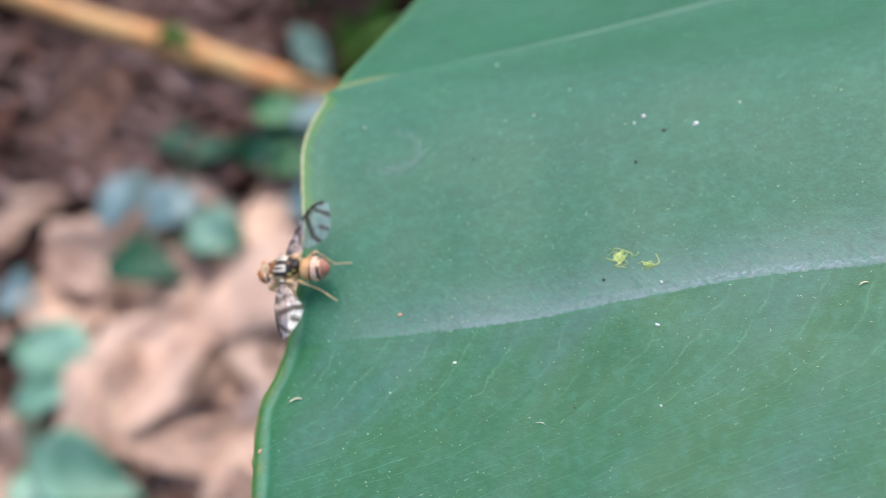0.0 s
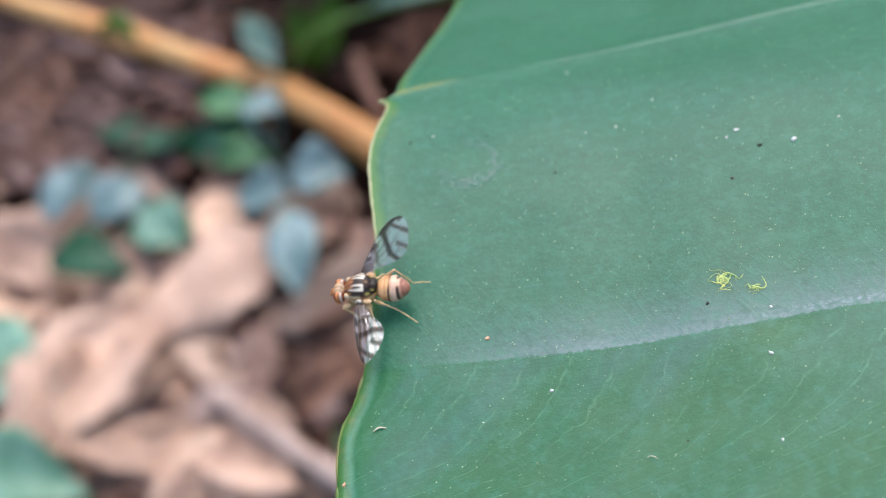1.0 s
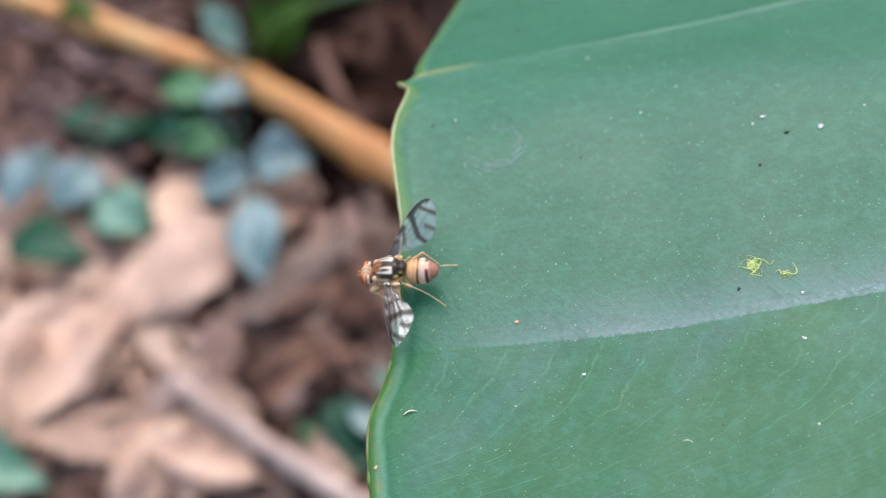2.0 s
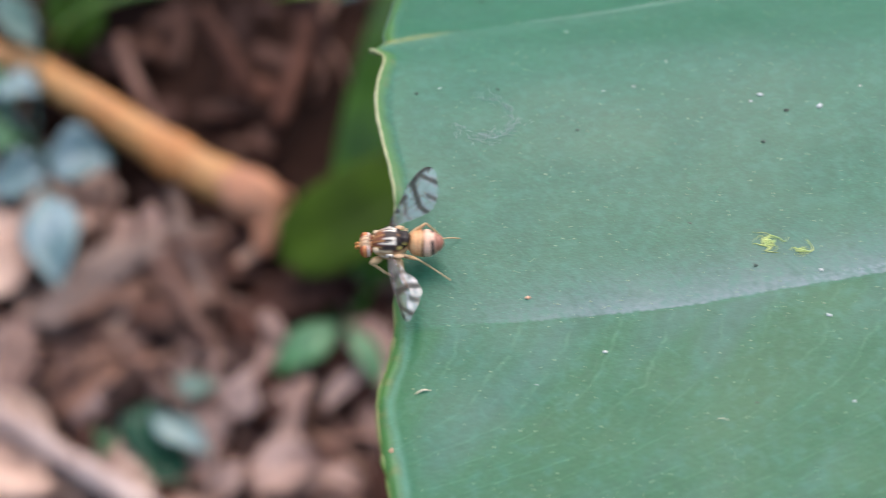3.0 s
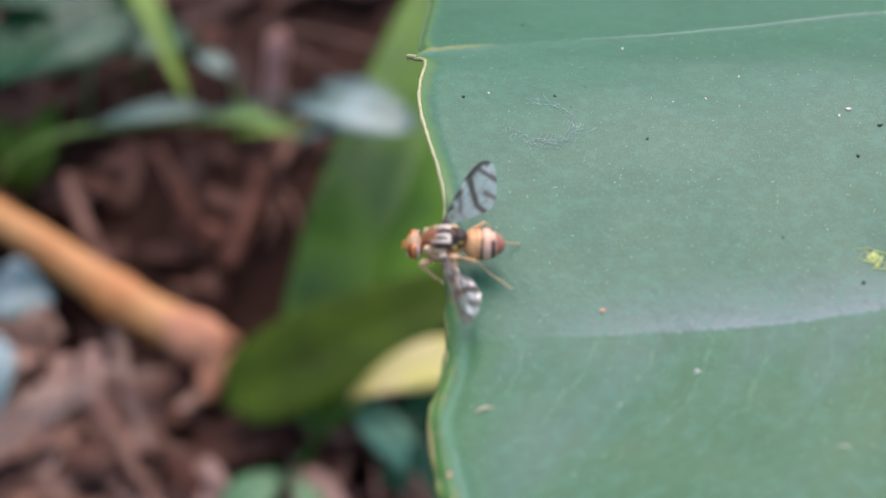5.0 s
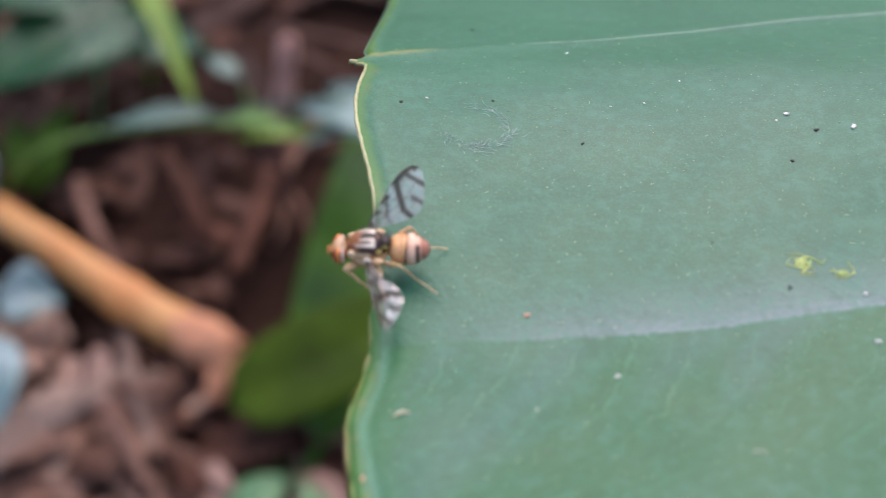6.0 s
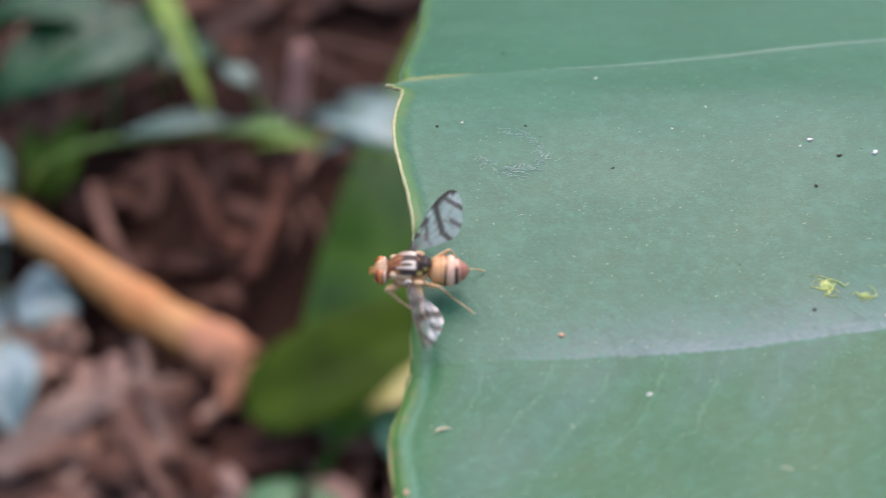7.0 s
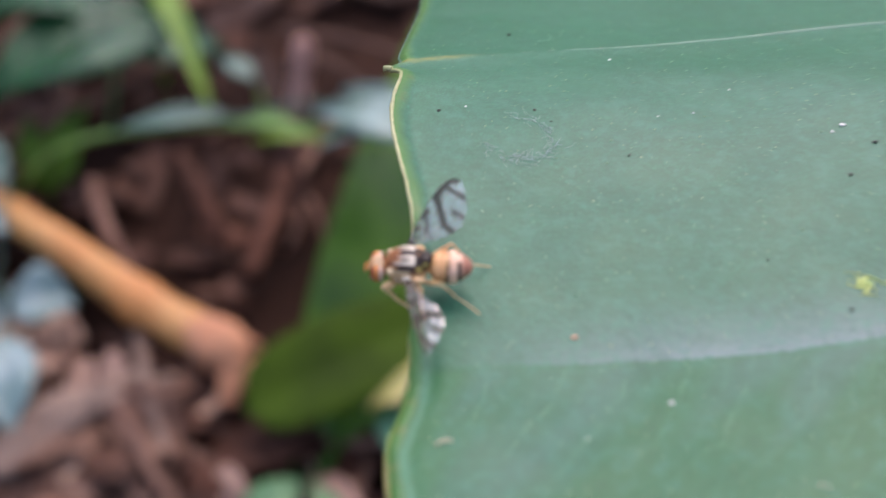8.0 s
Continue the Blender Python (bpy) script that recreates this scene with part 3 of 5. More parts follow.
    tube(bm, [local(margin_x(y), y, -0.1, 0.0) for y in ym], 0.11 * MM, 8)
    part("margin", bm, VEIN, leaf)
    # side veins
    for k in (-4, -3, -2, -1, 1, 2, 3, 4):
        bm = bmesh.new()
        xs = [x for x in [4.0 + 1.2 * i for i in range(90)] if -150 < vein_y(k, x) < 185 and x > margin_x(vein_y(k, x)) + 2]
        pts = [local(x, vein_y(k, x) + 0.15 * noise.noise(Vector((x / 5, k, 0))), -0.12) for x in xs]
        tube(bm, pts, [0.22 * (0.25 + 0.75 * min(1, i / 25)) * MM for i in range(len(pts))], 8)
        part("vein", bm, PALEVEIN, leaf)
    bm = bmesh.new()
    pts = [local(MIDRIB, y, 0.4) for y in range(-154, 190, 8)]
    tube(bm, pts, [(3.0 - 2.4 * i / len(pts)) * MM for i in range(len(pts))], 10)
    part("midrib", bm, VEIN, leaf)
    bm = bmesh.new()
    foot = Vector((0.13, -0.34, GROUND - 0.01)) - o
    pts = curve_points([local(MIDRIB, -150, 0.2), local(MIDRIB, -172, -6), Vector((0.116, -0.235, -0.10)) - o, Vector((0.125, -0.31, -0.26)) - o, foot], 26)
    tube(bm, pts, [(3.2 + 0.16 * i) * MM for i in range(26)], 12)
    part("petiole", bm, PETIOLE, leaf, "stout green leaf stalk")
    return leaf


build_broad_leaf()


# ---- the fly: x forward, y to its left, z up; millimetres ----
CREAM, TAN, ORANGE = (0.70, 0.50, 0.30, 1), (0.66, 0.33, 0.12, 1), (0.72, 0.28, 0.08, 1)
BLACK, WHITE = (0.016, 0.009, 0.006, 1), (0.84, 0.72, 0.56, 1)
YELLOWISH, PINK = (0.80, 0.58, 0.14, 1), (0.80, 0.45, 0.30, 1)


def thorax_marks(x, y, z):
    """p: degrees round the body from the middle of the back."""
    p = math.degrees(math.atan2(abs(y), z - 2.12))
    gold, dark = (0.56, 0.30, 0.09, 1), (0.15, 0.040, 0.017, 1)

    def wedge(lo, hi, back, front):
        f = max(0.0, min(1.0, (front - x) / (front - back))) ** 0.6
        mid, half = (lo + hi) / 2, (hi - lo) / 2 * f
        return step(half - abs(p - mid), 0, 1.2) * step(x, back, 0.03) * step(front - x, 0, 0.03)

    def bar(lo, hi, back, front, soft=1.2):
        return step(p, lo, soft) * step(hi - p, 0, soft) * step(x, back, 0.03) * step(front - x, 0, 0.04)

    c = dark
    for at, half in ((0, 2.2), (24, 2.0), (50, 2.6)):
        c = blend(c, gold, 0.85 * bar(at - half, at + half, 0.55, 1.6))
    c = blend(c, (0.30, 0.10, 0.035, 1), 0.7 * bar(4, 20, 0.75, 1.6, 3.0))
    c = blend(c, BLACK, bar(-3, 13, -0.35, 0.55))
    c = blend(c, BLACK, bar(12, 42, -0.30, 0.50, 2.0))
    c = blend(c, BLACK, bar(42, 62, -0.25, 0.78, 2.0))
    c = blend(c, WHITE, wedge(12.0, 22.0, -0.22, 0.74))
    c = blend(c, WHITE, wedge(28.0, 41.0, -0.26, 1.02))
    c = blend(c, WHITE, bar(14.0, 38.0, -0.24, -0.06))
    c = blend(c, (0.80, 0.58, 0.32, 1), 0.95 * bar(61, 70, 0.05, 1.25, 2.0))
    c = blend(c, (0.62, 0.38, 0.17, 1), step(p, 72, 2.0))
    c = blend(c, WHITE, 0.8 * bar(86, 97, -0.6, 0.9, 2.0))
    c = blend(c, (0.34, 0.14, 0.06, 1), 0.65 * bar(74, 84, -0.2, 0.9, 3.0))
    c = blend(c, (0.42, 0.20, 0.09, 1), 0.5 * bar(98, 140, -0.5, 1.1, 5.0))
    c = blend(c, BLACK, step(p, -5, 1) * step(66 - p, 0, 2) * step(-x, 0.27, 0.03))
    c = blend(c, (0.40, 0.17, 0.05, 1), 0.6 * bar(-3, 6, -0.50, -0.35))
    return blend(c, YELLOWISH, 0.9 * bar(50, 62, -0.62, -0.36, 2.0))


def abdomen_marks(x, y, z):
    u = -x - 0.75
    c = blend((0.62, 0.255, 0.085, 1), (0.74, 0.39, 0.165, 1), 0.5 + 0.5 * math.sin(2.2 * y + 0.6))
    c = blend(c, (0.76, 0.40, 0.17, 1), 0.5 * step(0.16 - abs(u - 0.80), 0, 0.06) * step(abs(y), 0.22, 0.12))
    c = blend(c, (0.52, 0.19, 0.07, 1), 0.5 * step(0.03 - abs(u - 0.98), 0, 0.02))
    c = blend(c, BLACK, (0.62 + 0.38 * step(abs(y), 0.35, 0.08)) * step(0.042 + 0.045 * abs(y) - abs(u - 1.40 + 0.08 * y * y), 0, 0.015))
    c = blend(c, (0.78, 0.47, 0.31, 1), step(u + 0.08 * y * y, 1.50, 0.02))
    c = blend(c, PINK, 0.6 * step(u, 1.80, 0.05))
    c = blend(c, BLACK, step(0.13 - abs(u - 2.04), 0, 0.025) * step(abs(y), 0.34, 0.04))
    c = blend(c, (0.36, 0.14, 0.085, 1), step(u, 2.20, 0.03))
    return blend(c, CREAM, 0.5 * step(1.5 - z, 0, 0.08))


def eye_marks(x, y, z):
    c = blend((0.30, 0.050, 0.016, 1), (0.10, 0.020, 0.009, 1), step(1.85 - z, 0, 0.12))
    c = blend(c, ORANGE, step(0.09 - abs(x - 1.98), 0, 0.03))
    c = blend(c, WHITE, 0.95 * step(0.06 - abs(x - 1.70), 0, 0.02))
    return c


def head_marks(x, y, z):
    c = blend(CREAM, TAN, step(x, 2.07, 0.08) * 0.8)
    for at in (0.0, 0.34, 0.62):
        c = blend(c, (0.22, 0.075, 0.03, 1), step(0.065 - abs(abs(y) - at), 0, 0.02) * step(z, 2.2, 0.08) * 0.75)
    return blend(c, WHITE, step(1.60 - x, 0, 0.05) * 0.7)


def wing_half(u, taper=0.0):
    """Leading and trailing edge of a wing either side of the line from its root to its tip, in millimetres."""
    if u < 0.64:
        lead = 0.06 + 0.96 * (u / 0.64) ** 0.6
    else:
        lead = 1.02 * max(0.0, 1 - ((u - 0.64) / 0.36) ** 2.6) ** 0.5
    if u < 0.58:
        f = u / 0.58
        trail = -0.20 - 1.58 * (f * f * (3 - 2 * f)) ** 0.85
    else:
        trail = -1.78 * max(0.0, 1 - ((u - 0.58) / 0.42) ** 1.6) ** 0.75
    slim = 0.90 - taper * max(0.0, u - 0.40) / 0.60
    return lead * slim, min(trail * slim, lead * slim - 0.02)


def streak_at(u, v, a, b, wide, soft=0.010):
    """How far (u, v) lies inside a straight band from a to b."""
    du, dv = b[0] - a[0], 0.45 * (b[1] - a[1])
    f = max(0.0, min(1.0, ((u - a[0]) * du + 0.45 * (v - a[1]) * dv) / (du * du + dv * dv)))
    return step(wide - math.hypot(u - a[0] - f * du, 0.45 * (v - a[1]) - f * dv), 0, soft)


def wing_marks(u, v):
    """The dark bands; v from 0 at the leading edge to 1 at the trailing edge."""
    w = 0.010 * noise.noise(Vector((u * 11, v * 5, 2)))
    d = step(0.20 - v, 0, 0.025) * step(u, 0.57 + w, 0.012)
    d = max(d, step(0.36 - v, 0, 0.03) * step(u, 0.89 + w, 0.012))
    d = max(d, streak_at(u + w, v, (0.66, 0.06), (0.55, 0.38), 0.048), streak_at(u + w, v, (0.55, 0.38), (0.47, 0.68), 0.044), streak_at(u, v, (0.47, 0.68), (0.475, 1.0), 0.040))
    d = max(d, streak_at(u + w, v, (0.80, 0.10), (0.88, 0.98), 0.036), 0.95 * streak_at(u + w, v, (0.655, 0.66), (0.69, 1.0), 0.036))
    d = max(d, streak_at(u, v, (0.36, 0.04), (0.43, 0.10), 0.046), 0.9 * streak_at(u + w, v, (0.39, 0.16), (0.27, 0.55), 0.034))
    d = max(d, streak_at(u, v, (0.20, 0.04), (0.24, 0.22), 0.034), 0.7 * streak_at(u, v, (0.27, 0.55), (0.25, 0.95), 0.024))
    return max(d, 0.5 * step(0.10 - u, 0, 0.03), 0.16 * step(0.36 - u, 0, 0.05))


def build_wing(fly, root, tip, pitch, sign, cup, pleats, taper=0.0, tint=(0.50, 0.46, 0.43), smoke=0.17, film=CLEARMEMBRANE):
    """A wing from root to tip; sign 1 on the left."""
    root, tip = Vector(root), Vector(tip)
    d = (tip - root).normalized()
    length = (tip - root).length
    fwd = (Vector((1, 0, 0)) - d * d.x).normalized()
    up = fwd.cross(d) * sign
    fwd = (math.cos(pitch) * fwd + math.sin(pitch) * up).normalized()
    up = fwd.cross(d) * sign

    def at(u, w):
        pleat = pleats * math.sin(13.0 * w / (0.45 + u) + 2.0 * sign) * min(1.0, 3.0 * u) * (1.25 - u)
        bow = 0.20 * math.sin(math.pi * u) + cup * w * w + pleat + 0.13 * noise.noise(Vector((u * 3.1, w * 1.1, 2.3 * sign))) + 0.5 * pleats * noise.noise(Vector((u * 11, w * 4, sign)))
        return root + d * (u * length) + fwd * w + up * bow

    nu, nv = 110, 44
    bm, marks = bmesh.new(), []
    grid = []
    for i in range(nu + 1):
        u = i / nu
        lead, trail = wing_half(min(0.999, max(0.001, u)), taper)
        row = []
        for j in range(nv + 1):
            v = j / nv
            row.append(bm.verts.new(at(u, lead + (trail - lead) * v) * MM))
            k = wing_marks(u, v)
            marks.extend((*blend(tint, (0.024, 0.014, 0.009), k), smoke + (0.90 - smoke) * k))
        grid.append(row)
    for i in range(nu):
        for j in range(nv):
            bm.faces.new((grid[i][j + 1], grid[i + 1][j + 1], grid[i + 1][j], grid[i][j]))
    me_part = part("wing", bm, film, fly, "clear wing with dark brown bands")
    att = me_part.data.color_attributes.new("markings", "FLOAT_COLOR", "POINT")
    att.data.foreach_set("color", marks)

    def vein(run, r):
        bm = bmesh.new()
        pts = []
        for u, v in run:
            lead, trail = wing_half(u, taper)
            pts.append(at(u, lead + (trail - lead) * v) + up * 0.01)
        pts = curve_points(pts, 4 * len(pts))
        tube(bm, [p * MM for p in pts], [0.85 * r * MM * (1 - 0.5 * i / len(pts)) for i in range(len(pts))], 6)
        part("wing_vein", bm, WINGVEIN, me_part)

    vein([(0.02, 0.02), (0.2, 0.0), (0.4, 0.0), (0.6, 0.0), (0.8, 0.0), (0.95, 0.0)], 0.045)
    vein([(0.03, 0.15), (0.2, 0.12), (0.36, 0.09), (0.44, 0.02)], 0.035)
    vein([(0.03, 0.3), (0.2, 0.24), (0.4, 0.16), (0.6, 0.12), (0.8, 0.08)], 0.034)
    vein([(0.03, 0.4), (0.25, 0.36), (0.5, 0.30), (0.75, 0.26), (0.96, 0.4)], 0.034)
    vein([(0.05, 0.55), (0.25, 0.48), (0.5, 0.50), (0.75, 0.54), (0.95, 0.75)], 0.034)
    vein([(0.05, 0.7), (0.25, 0.62), (0.45, 0.70), (0.62, 0.84), (0.70, 0.99)], 0.030)
    vein([(0.48, 0.31), (0.49, 0.40), (0.50, 0.50)], 0.026)
    vein([(0.60, 0.51), (0.61, 0.65), (0.60, 0.82)], 0.026)
    vein([(0.05, 0.8), (0.2, 0.78), (0.34, 0.97)], 0.026)


def build_leg(fly, run, thick):
    """A leg of femur, tibia and five-jointed foot through hip, knee, ankle and toe."""
    hip, knee, ankle, toe = [Vector(p) for p in run]
    bm = bmesh.new()
    pts = curve_points([hip, (hip + knee) / 2 + Vector((0, 0, 0.06)), knee], 12)
    tube(bm, [p * MM for p in pts], [thick * (0.75 + 0.9 * math.sin(math.pi * i / 11)) * MM for i in range(12)], 10)
    leg = part("leg", bm, LEGSKIN, fly, "thin honey-coloured leg")
    bm = bmesh.new()
    pts = curve_points([knee, (knee + ankle) / 2 + Vector((0, 0, 0.05)), ankle], 10)
    tube(bm, [p * MM for p in pts], [thick * 0.62 * MM] * 10, 8)
    part("tibia", bm, LEGSKIN, leg)
    bm = bmesh.new()
    pts, rad = [], []
    for i in range(16):
        f = i / 15
        pts.append(ankle.lerp(toe, f) + Vector((0, 0, 0.05 * math.sin(math.pi * f))))
        rad.append(thick * (0.42 + 0.12 * abs(math.sin(math.pi * f * 5))) * MM)
    tube(bm, [p * MM for p in pts], rad, 8)
    part("foot", bm, LEGSKIN, leg)


def build_fly():
    fly = thing("fruit_fly", "small orange-brown fruit fly with banded wings at the leaf edge", "fly")
    # abdomen
    bm = bmesh.new()

    def plump(u, p):
        s = 0.86 + 0.16 * math.sin(math.pi * u ** 0.9)
        s *= 1.0 + (0.14 if p.x > 0 else -0.10) * math.exp(-((abs(p.x) - 0.95) / 0.35) ** 2)
        groove = 1 - 0.085 * max(math.exp(-((p.x - c) / 0.05) ** 2) for c in (-0.85, -0.45, 0.02, 0.5))
        return Vector((p.x, p.y * s * groove, p.z * s * groove))

    shell(bm, (-2.25, 0, 2.00), (1.33, 1.01, 0.94), 72, 96, plump)
    paint(part("abdomen", bm, ABDOMEN, fly, "orange abdomen with black and white bands"), abdomen_marks)
    # thorax
    bm = bmesh.new()

    def chest(u, p):
        k = 1 - 0.18 * step(u, 0.8, 0.08)
        return Vector((p.x, p.y * k, p.z * k))

    shell(bm, (0.26, 0, 2.12), (1.32, 1.17, 1.17), 144, 120, chest)
    paint(part("thorax", bm, CUTICLE, fly, "black and brown thorax with cream stripes"), thorax_marks)
    bm = bmesh.new()
    shell(bm, (-0.84, 0, 2.72), (0.40, 0.58, 0.36), 36, 24, lambda u, p: Vector((p.x, p.y, p.z * (1 - 0.20 * math.exp(-(p.y / 0.12) ** 2)))))
    paint(part("scutellum", bm, CUTICLE, fly, "glossy black shield between yellow lobes"), lambda x, y, z: blend(BLACK, YELLOWISH, 0.7 * step(abs(y), 0.52, 0.02)))
    for s in (-1, 1):
        bm = bmesh.new()
        shell(bm, (1.14, 0.72 * s, 2.42), (0.28, 0.22, 0.24), 18, 12)
        paint(part("shoulder_lobe", bm, CUTICLE, fly), lambda x, y, z: CREAM)
        bm = bmesh.new()
        tube(bm, [Vector((-0.70, 0.80 * s, 2.0)) * MM, Vector((-0.85, 0.95 * s, 2.0)) * MM, Vector((-0.95, 1.05 * s, 2.02)) * MM, Vector((-1.01, 1.11 * s, 2.02)) * MM], [0.04 * MM, 0.04 * MM, 0.10 * MM, 0.06 * MM], 8)
        paint(part("haltere", bm, CUTICLE, fly), lambda x, y, z: CREAM)
        bm = bmesh.new()
        shell(bm, (-0.42, 1.20 * s, 2.26), (0.36, 0.20, 0.12), 18, 12)
        paint(part("wing_base", bm, CUTICLE, fly, "pale yellowish lobe at the wing's root"), lambda x, y, z: blend(TAN, CREAM, 0.6))
        bm = bmesh.new()
        shell(bm, (0.24, 1.16 * s, 2.30), (0.24, 0.18, 0.16), 18, 12)
        paint(part("shoulder_plate", bm, CUTICLE, fly, "small whitish plate over the wing's root"), lambda x, y, z: WHITE)
    # head
    bm = bmesh.new()
    shell(bm, (1.84, 0, 2.02), (0.56, 0.92, 0.70), 36, 28, lambda u, p: Vector((p.x * (0.55 if p.x < 0 else 1.0 + 0.16 * (0.5 - abs(p.y))), p.y, p.z)))
    head = paint(part("head", bm, CUTICLE, fly, "cream head with a tan brow"), head_marks)
    bm = bmesh.new()
    tube(bm, [Vector((1.3, 0, 2.05)) * MM, Vector((1.7, 0, 2.03)) * MM], 0.36 * MM, 14)
    paint(part("neck", bm, CUTICLE, fly), lambda x, y, z: TAN)
    for s in (-1, 1):
        bm = bmesh.new()
        shell(bm, (1.92, 0.54 * s, 2.06), (0.44, 0.42, 0.58), 36, 28)
        paint(part("eye", bm, EYE, head, "glossy orange-red compound eye"), eye_marks)
        bm = bmesh.new()
        tube(bm, [Vector(p) * MM for p in ((2.35, 0.12 * s, 2.15), (2.56, 0.16 * s, 2.12), (2.62, 0.17 * s, 1.95), (2.62, 0.18 * s, 1.78))], [0.06 * MM, 0.08 * MM, 0.10 * MM, 0.05 * MM], 8)
        paint(part("antenna", bm, CUTICLE, head), lambda x, y, z: ORANGE)
    bm = bmesh.new()
    tube(bm, [Vector(p) * MM for p in ((2.02, 0, 1.55), (2.17, 0, 1.3), (2.22, 0, 1.12))], [0.24 * MM, 0.2 * MM, 0.24 * MM], 12)
    paint(part("mouthpart", bm, CUTICLE, head), lambda x, y, z: CREAM)
    # bristles on the back
    rng = random.Random(5)
    for x, y, z in ((-1.0, 0.25, 3.0), (-1.0, -0.25, 3.0), (-0.5, 0.6, 2.9), (-0.5, -0.6, 2.9), (0.6, 0.6, 3.05), (0.6, -0.6, 3.05), (1.77, 0.2, 2.66), (1.77, -0.2, 2.66)):
        bm = bmesh.new()
        tip = Vector((x - 0.45 - 0.1 * rng.random(), y * 1.35, z + 0.30))
        tube(bm, [p * MM for p in curve_points([Vector((x, y, z)), Vector((x - 0.18, y * 1.15, z + 0.22)), tip], 6)], [0.018 * MM] * 4 + [0.01 * MM, 0.004 * MM], 5)
        part("bristle", bm, BRISTLE, fly)
    # left wing's smoky tint is darkened further for the shade behind it
    build_wing(fly, (0.20, 1.10, 2.30), (-0.98, 6.80, 2.55), 0.66, 1, 0.19, 0.030, 0.32, (0.10, 0.075, 0.065), 0.30, MEMBRANE)
    build_wing(fly, (0.20, -1.10, 2.40), (-2.98, -5.49, 3.40), 0.60, -1, 0.05, 0.012)
    # legs: left then right, front to back
    build_leg(fly, ((0.85, 0.75, 1.35), (1.62, 1.32, 1.70), (0.70, 1.45, 0.65), (0.15, 1.65, 0.28)), 0.17)
    build_leg(fly, ((0.0, 0.8, 1.30), (-0.55, 1.55, 1.75), (-0.6, 2.1, 0.7), (-0.85, 2.6, 0.34)), 0.19)
    build_leg(fly, ((-0.55, 0.6, 1.4), (-1.73, 1.45, 2.10), (-2.60, 1.30, 0.80), (-3.95, 2.12, 0.30)), 0.10)
    build_leg(fly, ((0.95, -0.45, 1.45), (1.55, -1.05, 1.6), (0.7, -1.25, 0.75), (0.2, -1.45, 0.42)), 0.145)
    build_leg(fly, ((0.1, -0.55, 1.35), (-0.3, -1.4, 1.55), (-0.6, -1.9, 0.7), (-0.85, -2.4, 0.42)), 0.145)
    build_leg(fly, ((-0.55, -0.6, 1.4), (-2.35, -1.35, 2.50), (-3.45, -1.05, 0.95), (-4.64, -1.45, 0.32)), 0.10)
    fly.matrix_basis = pose(2.6 * MM, -1.8 * MM, 0, 0, 0, 180)
    return fly


build_fly()


# ---- grit, husks and threads on the leaf ----
def grit(name, label, x, y, size, material, seed, stretch=1.0, turn=0.0):
    rng = random.Random(seed)
    bm = bmesh.new()
    bmesh.ops.create_icosphere(bm, subdivisions=2, radius=size * MM)
    for v in bm.verts:
        v.co *= 0.45 + 0.95 * rng.random()
        v.co.z *= 0.6
        v.co.x *= stretch
    me = bpy.data.meshes.new(name)
    bm.to_mesh(me)
    bm.free()
    ob = new(name, finish(me, material))
    ob.matrix_basis = pose(x * MM, y * MM, (leaf_z(x, y, x - margin_x(y)) + 0.25 * size) * MM, 0, 0, turn)
    return tagged(ob, label, "speck", "specks on the leaf")


def husk(x, y, length, turn, stout=1.0):
    bm = bmesh.new()
    pts = [Vector((length * (f - 0.5), 0.18 * length * math.sin(math.pi * f), 0.05)) * MM for f in [i / 9 for i in range(10)]]
    tube(bm, pts, [stout * (0.05 + 0.05 * math.sin(math.pi * i / 9)) * MM for i in range(10)], 8)
    me = bpy.data.meshes.new("plant_husk")
    bmesh.ops.recalc_face_normals(bm, faces=bm.faces[:])
    bm.to_mesh(me)
    bm.free()
    ob = new("plant_husk", finish(me, SPECKTAN))
    ob.matrix_basis = pose(x * MM, y * MM, (leaf_z(x, y) + 0.08) * MM, 0, 0, turn)
    tagged(ob, "curved tan plant husk lying on the green leaf", "debris")


